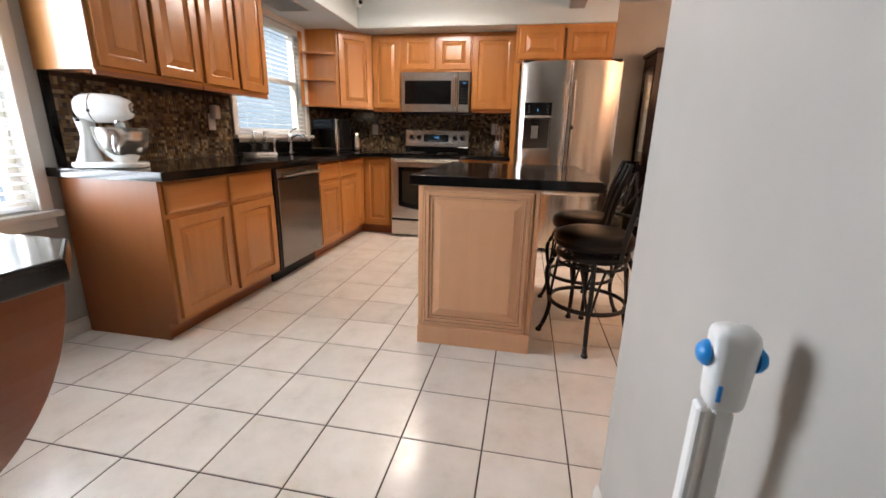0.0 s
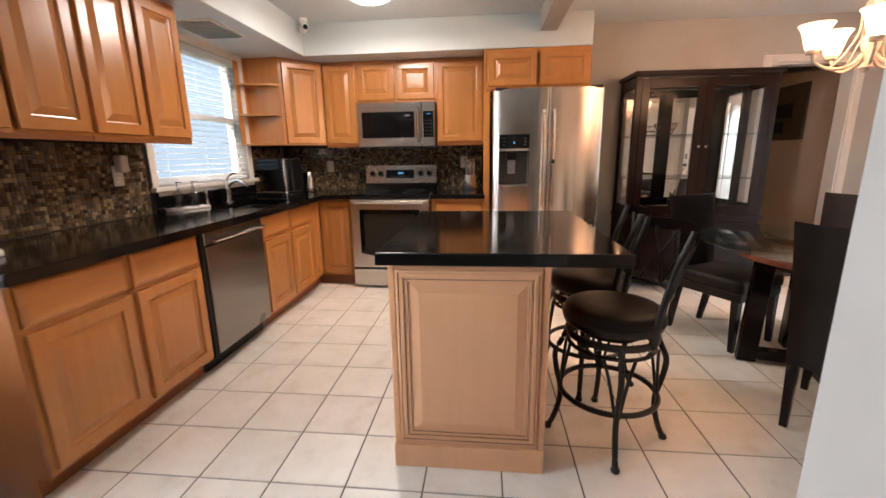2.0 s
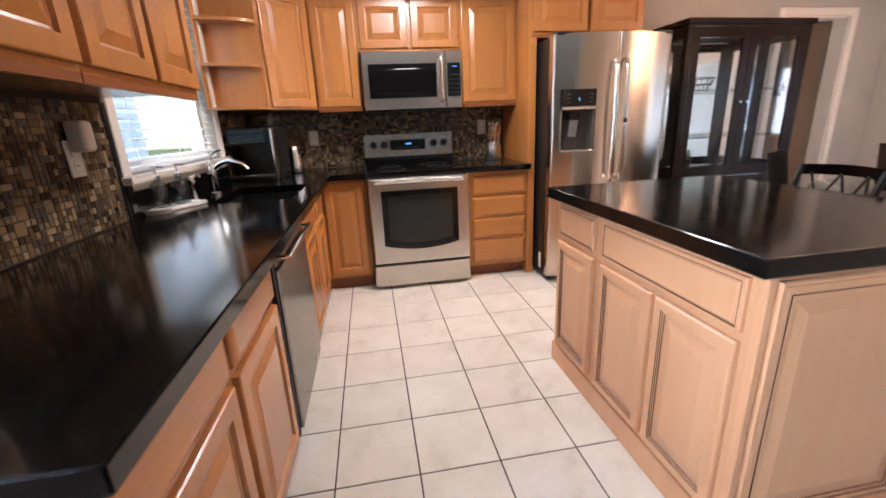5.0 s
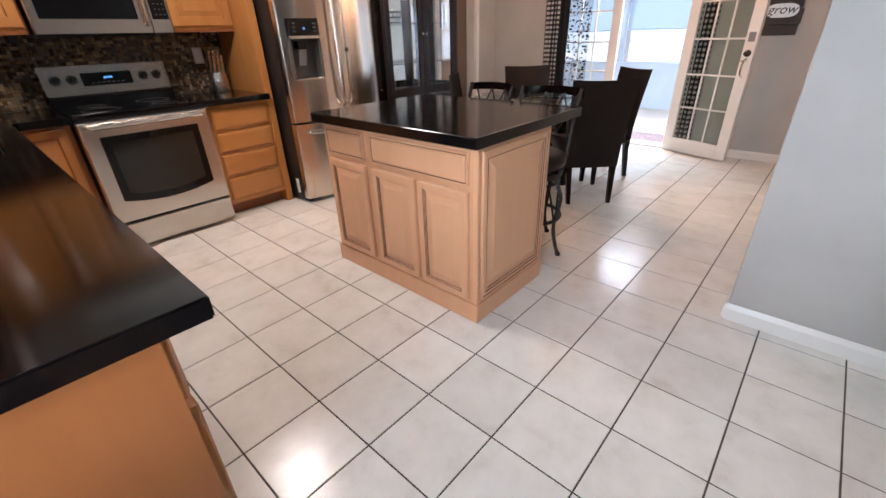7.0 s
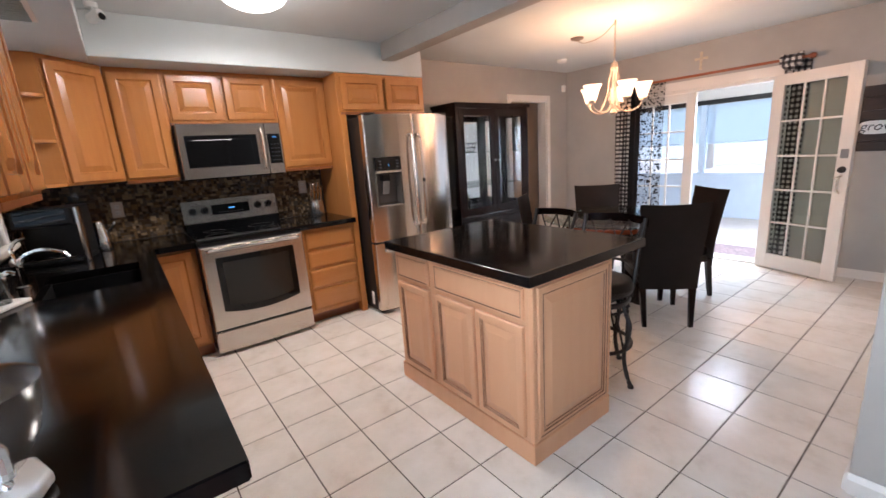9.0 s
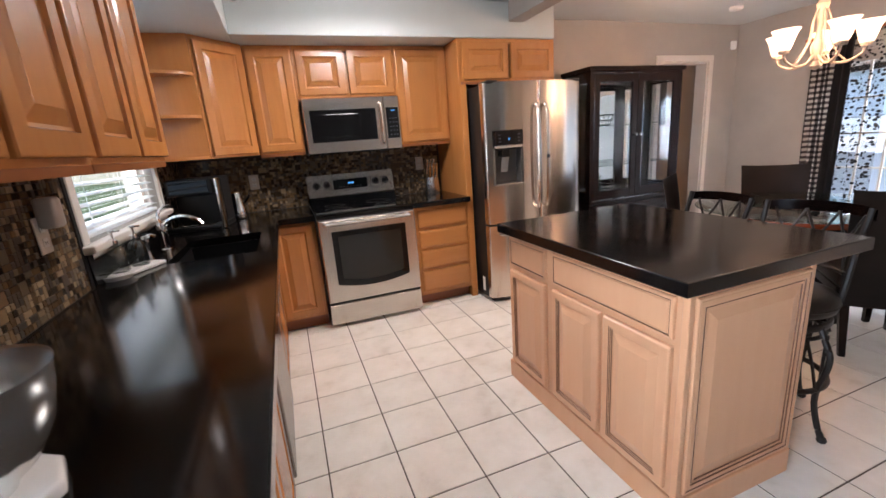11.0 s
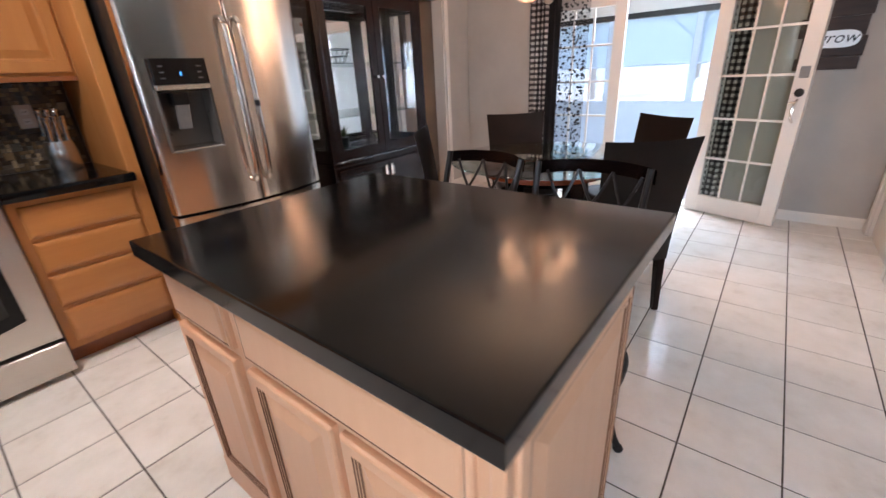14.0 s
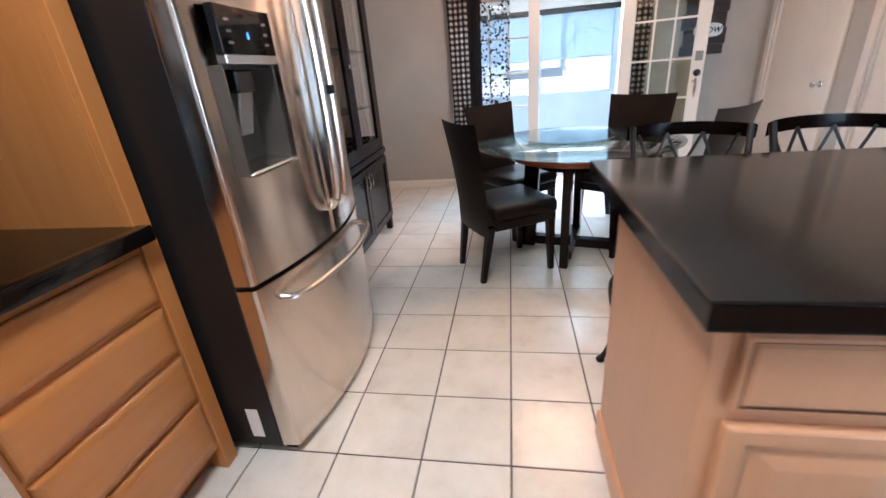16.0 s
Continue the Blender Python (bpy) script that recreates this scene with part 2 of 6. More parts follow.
def mosaic_material():
    m = Nodes("mixed glass and stone mosaic")
    g = m.add("NewGeometry")
    c = m.add("ValToRGB")
    c.color_ramp.interpolation = "CONSTANT"
    cols = [(0.0, srgb(44, 32, 23)), (0.16, srgb(92, 72, 50)), (0.36, srgb(132, 108, 78)), (0.56, srgb(58, 43, 31)),
            (0.68, srgb(108, 90, 67)), (0.82, srgb(160, 136, 102)), (0.94, srgb(28, 22, 18))]
    e = c.color_ramp.elements
    while len(e) < len(cols):
        e.new(0.5)
    for el, (p, k) in zip(e, cols):
        el.position, el.color = p, k
    info = m.add("ObjectInfo")
    sm, fr_ = m.add("Math"), m.add("Math")
    sm.operation, fr_.operation = "ADD", "FRACT"
    m.link(g.outputs["Random Per Island"], sm.inputs[0])
    m.link(info.outputs["Random"], sm.inputs[1])
    m.link(sm.outputs[0], fr_.inputs[0])
    m.link(fr_.outputs[0], c.inputs[0])
    n = m.noise(m.coords(), 60, 4)
    r = m.ramp(fr_.outputs[0], [(0.4, (0.12,) * 3), (0.6, (0.4,) * 3)])
    m.set(Base_Color=m.mix(0.25, c.outputs[0], m.mix(n, (0.03, 0.025, 0.02, 1), (0.2, 0.16, 0.11, 1))), Roughness=r)
    return m.mat


def blind_material():
    """White slat that lets some daylight through."""
    m = Nodes("white blind slat")
    out = m.t.nodes["Material Output"]
    n = m.noise(m.coords(), 25, 3)
    m.set(Base_Color=m.ramp(n, [(0.3, srgb(232, 233, 233)), (0.7, srgb(240, 241, 241))]), Roughness=0.4)
    tl, mixn = m.add("BsdfTranslucent", Color=srgb(238, 240, 240)), m.add("MixShader", Fac=0.45)
    m.link(m.b.outputs[0], mixn.inputs[1])
    m.link(tl.outputs[0], mixn.inputs[2])
    m.link(mixn.outputs[0], out.inputs[0])
    return m.mat


def leather_material():
    m = Nodes("dark brown leather")
    v = m.coords()
    vor = m.add("TexVoronoi", Scale=190.0)
    m.link(v, vor.inputs["Vector"])
    n = m.noise(v, 4, 4)
    m.set(Base_Color=m.ramp(n, [(0.3, (0.008, 0.0055, 0.0048, 1)), (0.7, (0.016, 0.011, 0.009, 1))]),
          Roughness=m.ramp(n, [(0.3, (0.30,) * 3), (0.75, (0.42,) * 3)]), Specular_IOR_Level=0.22)
    m.bump(vor.outputs["Distance"], 0.12, 0.001)
    return m.mat


def check_material():
    """Gingham: crossed light and dark bands, darkest where two dark ones meet."""
    m = Nodes("black and white gingham cloth")
    v = m.coords((1, 1, 1))
    sep = m.add("SeparateXYZ")
    m.link(v, sep.inputs[0])
    bands = []
    for axis in ("Y", "Z"):
        k, f, g = m.add("Math"), m.add("Math"), m.add("Math")
        k.operation, f.operation, g.operation = "MULTIPLY", "FRACT", "GREATER_THAN"
        k.inputs[1].default_value, g.inputs[1].default_value = (21.0 if axis == "Y" else 19.0), 0.5
        m.link(sep.outputs[axis], k.inputs[0])
        m.link(k.outputs[0], f.inputs[0])
        m.link(f.outputs[0], g.inputs[0])
        bands.append(g.outputs[0])
    light = m.mix(bands[1], srgb(214, 208, 200), srgb(92, 84, 82))
    dark = m.mix(bands[1], srgb(92, 84, 82), srgb(20, 17, 18))
    m.set(Base_Color=m.mix(bands[0], light, dark), Roughness=0.9)
    m.bump(m.noise(m.coords(), 400, 2), 0.1, 0.001)
    return m.mat


def sheer_material():
    m = Nodes("sheer cloth with dark leaf dots")
    out = m.t.nodes["Material Output"]
    v = m.coords((0, 1, 1))
    vor = m.add("TexVoronoi", Scale=32.0, Randomness=0.75)
    m.link(v, vor.inputs["Vector"])
    d = m.ramp(vor.outputs["Distance"], [(0.38, (1, 1, 1)), (0.44, (0.30, 0.30, 0.30))])
    tr, mixn = m.add("BsdfTransparent"), m.add("MixShader")
    m.set(Base_Color=m.ramp(vor.outputs["Distance"], [(0.38, (0.012, 0.012, 0.013)), (0.44, (0.10, 0.10, 0.11))]), Roughness=0.9)
    m.link(d, mixn.inputs[0])
    m.link(tr.outputs[0], mixn.inputs[1])
    m.link(m.b.outputs[0], mixn.inputs[2])
    m.link(mixn.outputs[0], out.inputs[0])
    return m.mat


def leaf_material():
    m = Nodes("leaves")
    g = m.add("NewGeometry")
    c = m.ramp(g.outputs["Random Per Island"], [(0.0, (0.035, 0.075, 0.02)), (0.6, (0.075, 0.12, 0.03)), (1.0, (0.16, 0.15, 0.03))])
    m.set(Base_Color=c, Roughness=0.6)
    return m.mat


def grass_material():
    m = Nodes("lawn")
    n = m.noise(m.coords(), 3, 6)
    m.set(Base_Color=m.ramp(n, [(0.3, (0.05, 0.085, 0.025)), (0.7, (0.10, 0.13, 0.04))]), Roughness=0.95)
    return m.mat


M["blind"] = blind_material()
M["stone"] = counter_material()
M["tile"] = tile_material()
M["mosaic"] = mosaic_material()
M["leather"] = leather_material()
M["check"] = check_material()
M["sheer"] = sheer_material()
M["blackcloth"] = plain("black curtain cloth", (0.014, 0.012, 0.013, 1), 0.9)
M["leaf"] = leaf_material()
M["grass"] = grass_material()
M["grout"] = paint("grey brown grout", srgb(82, 71, 62), 0.9, 0.2, 14)
M["mgrout"] = paint("dark mosaic grout", srgb(58, 50, 43), 0.9, 0.2, 30)


# ---- mesh helpers ----
def part(name, bm, material, parent=None, label=""):
    me = bpy.data.meshes.new(name)
    bmesh.ops.recalc_face_normals(bm, faces=bm.faces)
    bm.to_mesh(me)
    bm.free()
    for m in material if isinstance(material, (list, tuple)) else [material]:
        me.materials.append(m)
    ob = new(name, me)
    ob.parent = parent
    if label:
        ob["label"] = label
    return ob


def smooth(ob, angle=35):
    me = ob.data
    me.polygons.foreach_set("use_smooth", [True] * len(me.polygons))
    me.set_sharp_from_angle(angle=radians(angle))
    return ob


def thing(name, m, label, category, group="", kind=""):
    ob = new(name)
    ob.empty_display_size = 0.1
    ob.matrix_basis = m
    return tagged(ob, label, category, group, kind)


def box(x0, x1, y0, y1, z0, z1, bevel=0.0, bm=None, seg=1):
    own = bmesh.new()
    bmesh.ops.create_cube(own, size=1)
    for v in own.verts:
        v.co = Vector((x0 + (v.co.x + 0.5) * (x1 - x0), y0 + (v.co.y + 0.5) * (y1 - y0), z0 + (v.co.z + 0.5) * (z1 - z0)))
    if bevel:
        bmesh.ops.bevel(own, geom=own.edges[:], offset=bevel, segments=seg, affect="EDGES", profile=0.5)
    return own if bm is None else join(bm, own)


def join(bm, other):
    me = bpy.data.meshes.new("tmp")
    other.to_mesh(me)
    other.free()
    bm.from_mesh(me)
    bpy.data.meshes.remove(me)
    return bm


def shifted(bm, m):
    bmesh.ops.transform(bm, matrix=m, verts=bm.verts)
    return bm


def cyl(r0, r1, z0, z1, seg=24, bm=None, at=(0, 0), caps=True):
    own = bmesh.new()
    bmesh.ops.create_cone(own, cap_ends=caps, segments=seg, radius1=r0, radius2=r1, depth=z1 - z0)
    bmesh.ops.translate(own, vec=(at[0], at[1], (z0 + z1) / 2), verts=own.verts)
    return own if bm is None else join(bm, own)


def lathe(profile, seg=28, closed=False):
    """A surface turned round the z axis from (radius, height) pairs."""
    bm = bmesh.new()
    rings = []
    for r, z in profile:
        rings.append([bm.verts.new((r * math.cos(2 * math.pi * i / seg), r * math.sin(2 * math.pi * i / seg), z)) for i in range(seg)])
    for a, b in zip(rings, rings[1:] + ([rings[0]] if closed else [])):
        for i in range(seg):
            j = (i + 1) % seg
            bm.faces.new((a[i], a[j], b[j], b[i]))
    if not closed:
        for ring, flip in ((rings[0], True), (rings[-1], False)):
            if len(ring) and Vector(ring[0].co.xy).length > 1e-5:
                bm.faces.new(ring[::-1] if flip else ring)
    bmesh.ops.remove_doubles(bm, verts=bm.verts, dist=1e-6)
    return bm


def spline(pts, n=6):
    """Points along a smooth line through pts."""
    p = [Vector(q) for q in pts]
    p = [p[0] * 2 - p[1]] + p + [p[-1] * 2 - p[-2]]
    out = []
    for i in range(1, len(p) - 2):
        for k in range(n):
            t = k / n
            a, b, c, d = p[i - 1], p[i], p[i + 1], p[i + 2]
            out.append(0.5 * ((2 * b) + (c - a) * t + (2 * a - 5 * b + 4 * c - d) * t * t + (3 * b - a - 3 * c + d) * t ** 3))
    return out + [p[-2]]


def tube(pts, r, seg=8, bm=None, closed=False, flat=1.0, taper=None):
    own = bmesh.new()
    pts = [Vector(q) for q in pts]
    n, rings, up = len(pts), [], Vector((0, 0, 1))
    for i, q in enumerate(pts):
        a = pts[(i - 1) % n] if closed or i else pts[0]
        b = pts[(i + 1) % n] if closed or i < n - 1 else pts[-1]
        d = (b - a).normalized()
        s = d.cross(up if abs(d.z) < 0.92 else Vector((1, 0, 0))).normalized()
        u = s.cross(d).normalized()
        rr = r * (1 if taper is None else 1 + (taper - 1) * i / (n - 1))
        rings.append([own.verts.new(q + rr * (math.cos(2 * math.pi * k / seg) * s + flat * math.sin(2 * math.pi * k / seg) * u)) for k in range(seg)])
    for a, b in zip(rings, rings[1:] + ([rings[0]] if closed else [])):
        for k in range(seg):
            j = (k + 1) % seg
            own.faces.new((a[k], a[j], b[j], b[k]))
    if not closed:
        own.faces.new(rings[0][::-1])
        own.faces.new(rings[-1])
    return own if bm is None else join(bm, own)


def circle(r, z, n=40, c=(0, 0)):
    return [(c[0] + r * math.cos(2 * math.pi * i / n), c[1] + r * math.sin(2 * math.pi * i / n), z) for i in range(n)]


def ringed(x0, x1, z0, z1, rings, y=0.0, thick=0.02):
    """A panel facing -y, its front shaped by (inset, depth) rings; faces between rings of the third value 1 take the second material."""
    bm = bmesh.new()
    loops = []
    full = [(0, thick, 0)] + [(*r, 0)[:3] for r in rings]
    for ins, dep, _ in full:
        loops.append([bm.verts.new((x, y + dep, z)) for x, z in ((x0 + ins, z0 + ins), (x1 - ins, z0 + ins), (x1 - ins, z1 - ins), (x0 + ins, z1 - ins))])
    for (a, b), r in zip(zip(loops, loops[1:]), full[1:]):
        for k in range(4):
            f = bm.faces.new((a[k], a[(k + 1) % 4], b[(k + 1) % 4], b[k]))
            f.material_index = int(r[2])
    bm.faces.new(loops[-1])
    bm.faces.new(loops[0][::-1])
    return bm


RAISED = [(0, 0.005), (0.002, 0.001), (0.006, 0), (0.052, 0), (0.056, 0.010), (0.064, 0.012), (0.094, 0.002), (0.098, 0)]
SLAB = [(0, 0.011), (0.003, 0.007), (0.009, 0.0035), (0.017, 0.001), (0.026, 0)]
GLAZED = [(0, 0.007), (0.003, 0.002), (0.007, 0), (0.032, 0), (0.0335, 0.003, 1), (0.037, 0.003), (0.0385, 0.006, 1), (0.042, 0.006), (0.044, 0.010, 1), (0.050, 0.010), (0.082, 0.001), (0.086, 0.0)]
GLAZED_SLAB = [(0, 0.009), (0.004, 0.004), (0.010, 0.0035), (0.0115, 0.006, 1), (0.0145, 0.006, 1), (0.019, 0.001), (0.024, 0.0)]
ENDPANEL = [(0, 0.006), (0.004, 0.001), (0.010, 0.0), (0.0115, 0.004, 1), (0.0145, 0.0015), (0.026, 0.0), (0.030, 0.001), (0.0315, 0.006, 1), (0.036, 0.006), (0.0375, 0.003, 1), (0.046, 0.0025), (0.0475, 0.007, 1), (0.053, 0.007), (0.084, 0.001), (0.088, 0.0)]


def poly_prism(pts, z0, z1, bm=None, bevel=0.0):
    own = bmesh.new()
    lo = [own.verts.new((x, y, z0)) for x, y in pts]
    hi = [own.verts.new((x, y, z1)) for x, y in pts]
    n = len(pts)
    for i in range(n):
        j = (i + 1) % n
        own.faces.new((lo[i], lo[j], hi[j], hi[i]))
    top = own.faces.new(hi)
    bot = own.faces.new(lo[::-1])
    if bevel:
        es = list({e for f in (top, bot) for e in f.edges})
        bmesh.ops.bevel(own, geom=es, offset=bevel, segments=3, affect="EDGES", profile=0.5)
    return own if bm is None else join(bm, own)


def sheet(fn, nu, nv, thick=0.0, bm=None):
    """A grid surface fn(u, v) -> point, u and v from 0 to 1."""
    own = bmesh.new()
    g = [[own.verts.new(fn(i / nu, j / nv)) for j in range(nv + 1)] for i in range(nu + 1)]
    for i in range(nu):
        for j in range(nv):
            own.faces.new((g[i][j], g[i + 1][j], g[i + 1][j + 1], g[i][j + 1]))
    if thick:
        bmesh.ops.solidify(own, geom=own.faces[:], thickness=thick)
    return own if bm is None else join(bm, own)

# ---- structure ----
W, E, N, ND, S = -2.55, 3.40, 5.78, 5.60, -1.6
H = 2.42
PX, PY = 0.11, 1.86      # the partition's corner
TX, TY, TP, TQ = -1.493, 2.327, 0.3067, 0.308


def setting(name, bm, mat, label, category):
    return tagged(part(name, bm, mat), label, category, kind="structure")


def wall_with_holes(name, axis, face, back, a0, a1, z0, z1, holes, mat, label):
    """A thick wall across x (axis 'x': it spans y) or y, with real openings (a0, a1, z0, z1)."""
    bm = bmesh.new()
    cuts = sorted({a0, a1, *[h[0] for h in holes], *[h[1] for h in holes]})
    lo, hi = min(face, back), max(face, back)
    for p, q in zip(cuts, cuts[1:]):
        mid = (p + q) / 2
        spans = sorted((h[2], h[3]) for h in holes if h[0] <= mid <= h[1])
        z = z0
        for s0, s1 in spans + [(z1, z1)]:
            if s0 - z > 1e-4:
                if axis == "x":
                    box(lo, hi, p, q, z, s0, bm=bm)
                else:
                    box(p, q, lo, hi, z, s0, bm=bm)
            z = s1
    return setting(name, bm, mat, label, "wall")


WIN1 = (3.93, 5.05, 1.08, 2.10)
WIN2 = (1.36, 2.36, 0.70, 2.05)
PATIO = (3.06, 4.70, 0.0, 1.94)
HALL = (2.22, 2.94, 0.0, 2.03)
wall_with_holes("wall_west", "x", W, W - 0.16, S, N + 0.16, 0, H, [WIN1, WIN2], M["wall"], "greige painted wall with two windows")
wall_with_holes("wall_east", "x", E, E + 0.16, PY, ND + 0.16, 0, H, [PATIO], M["wall"], "greige painted wall with a wide patio door")
wall_with_holes("wall_north", "y", N, N + 0.16, W, 0.62, 0, H, [], M["wall"], "greige kitchen wall behind stove and fridge")
wall_with_holes("wall_north_dining", "y", ND, ND + 0.14, 0.62, E, 0, H, [HALL], M["wall"], "greige dining wall with a doorway")
setting("wall_partition", box(PX, 0.23, S, PY, 0, H, 0.004), M["wall"], "greige partition wall end between hall and dining area", "wall")
CLOSET1, CLOSET2 = (2.40, 3.24, 0, 2.03), (1.26, 2.06, 0, 2.03)
wall_with_holes("wall_closets", "y", PY, PY - 0.12, 0.23, E, 0, H, [CLOSET1, CLOSET2], M["wall"], "greige wall with two white closet doors")
setting("wall_south", box(W, PX, S - 0.12, S, 0, H), M["wall"], "greige painted end wall of the hall", "wall")
setting("ceiling", box(W - 0.1, E + 0.1, S - 0.1, N + 0.1, H, H + 0.12), M["ceil"], "white painted flat ceiling", "ceiling")
setting("soffit_west", box(W, -1.975, S, N, 2.15, H - 0.002, 0.004), M["soffit"], "pale grey painted soffit above the wall cabinets", "soffit")
setting("soffit_north", box(-1.975, 0.55, 5.18, N, 2.15, H - 0.002, 0.004), M["soffit"], "pale grey painted soffit above the stove wall", "soffit")
setting("ceiling_beam", box(0.11, 0.25, PY, 5.18, 2.27, H - 0.002, 0.004), M["wall"], "grey boxed ceiling beam", "beam")
setting("subfloor", box(W - 0.1, E + 0.16, S - 0.1, 7.6, -0.12, -0.006), M["grout"], "grey brown grout bed under the floor tiles", "floor")
# hall beyond the doorway
hall = bmesh.new()
box(1.2, 3.6, 7.2, 7.3, 0, H, bm=hall)
box(1.2, 1.3, ND + 0.14, 7.2, 0, H, bm=hall)
box(3.0, 3.1, ND + 0.14, 7.2, 0, H, bm=hall)
setting("wall_hall", hall, M["hall"], "brown painted hall wall beyond the doorway", "wall")
setting("ceiling_hall", box(1.2, 3.6, ND + 0.14, 7.3, H, H + 0.1), M["ceil"], "white hall ceiling", "ceiling")


def baseboard(x0, y0, x1, y1, side, label="white painted baseboard"):
    L = math.hypot(x1 - x0, y1 - y0)
    prof = [(0, 0), (0.014, 0), (0.014, 0.062), (0.009, 0.075), (0.004, 0.085), (0, 0.085)]
    bm = bmesh.new()
    a = [bm.verts.new((0, -d, z)) for d, z in prof]
    b = [bm.verts.new((L, -d, z)) for d, z in prof]
    for i in range(len(prof)):
        j = (i + 1) % len(prof)
        bm.faces.new((a[i], a[j], b[j], b[i]))
    bm.faces.new(a)
    bm.faces.new(b[::-1])
    ob = setting("baseboard", bm, M["trim"], label, "baseboard")
    ob.matrix_basis = pose(x0, y0, 0, 0, 0, math.degrees(math.atan2(y1 - y0, x1 - x0)))
    return ob


baseboard(W, 2.47, W, S, 1).matrix_basis = pose(W, S, 0.0, 0, 0, 90)
bb = baseboard(0, 0, PY - S, 0, 1)
bb.matrix_basis = pose(PX, PY, 0, 0, 0, -90)
bb = baseboard(0, 0, 0.12, 0, 1)
bb.matrix_basis = pose(0.23, PY, 0, 0, 0, 180)
for a, b in ((3.06, 1.86), (5.60, 4.78)):
    bb = baseboard(0, 0, a - b, 0, 1)
    bb.matrix_basis = pose(E, a, 0, 0, 0, -90)
baseboard(3.01, ND, E, ND, 1)
baseboard(0.62, ND, 2.15, ND, 1)
for a, b in ((3.40, 3.31), (2.33, 2.13)):
    bb = baseboard(0, 0, a - b, 0, 1)
    bb.matrix_basis = pose(a, PY, 0, 0, 0, 180)


def casing(name, m, w, h, t=0.065, d=0.018, label="white painted door casing", jamb=0.14):
    """Trim round an opening w wide and h high, in the plane y = 0, proud towards -y."""
    root = thing(name, m, label, "door casing", kind="structure")
    part("side_trim", box(-t, 0, -d, 0.001, 0, h + t, 0.004), M["trim"], root)
    part("side_trim", box(w, w + t, -d, 0.001, 0, h + t, 0.004), M["trim"], root)
    part("head_trim", box(0, w, -d, 0.001, h, h + t, 0.004), M["trim"], root)
    part("jamb", box(0.0005, 0.016, 0.001, jamb, 0, h), M["trim"], root)
    part("jamb", box(w - 0.016, w - 0.0005, 0.001, jamb, 0, h), M["trim"], root)
    part("jamb_head", box(0.016, w - 0.016, 0.001, jamb, h - 0.016, h - 0.0005), M["trim"], root)
    return root


casing("door_casing_hall", pose(HALL[0], ND, 0), HALL[1] - HALL[0], 2.03)
for hole in (CLOSET1, CLOSET2):
    w = hole[1] - hole[0]
    casing("door_casing_closet", pose(hole[1], PY, 0, 0, 0, 180), w, 2.03, jamb=0.11)
    d = thing("door_closet", pose(hole[1] - 0.018, PY - 0.02, 0, 0, 0, 180), "flat white painted closet door with a small knob, closed", "door", kind="structure")
    w -= 0.036
    part("leaf", box(0, w, 0, 0.035, 0.008, 2.01, 0.003), M["trim"], d)
    k = lathe([(0.0, 0), (0.024, 0), (0.024, 0.006), (0.010, 0.010), (0.010, 0.035), (0.026, 0.045), (0.027, 0.056), (0.018, 0.066), (0.0, 0.068)], 20)
    smooth(part("knob", shifted(k, pose(w - 0.08, 0, 0.92, 90)), M["chrome"], d, "round metal knob"))
# key rack on the hall's side wall
M["olive"] = plain("dark olive stained board", srgb(70, 58, 42), 0.5)
wp = thing("wall_panel", pose(3.0, 6.47, 1.66, 0, 0, -90), "dark olive key rack board with black holders on the hall wall", "wall panel")
part("board", box(-0.30, 0.28, -0.02, 0, -0.29, 0.29, 0.004), M["olive"], wp)
part("holder", box(-0.22, 0.10, -0.05, -0.0205, -0.06, 0.10, 0.006), M["black"], wp, "black holder box")
part("holder", box(-0.24, -0.02, -0.05, -0.0205, -0.22, -0.09, 0.006), M["black"], wp, "black holder box")


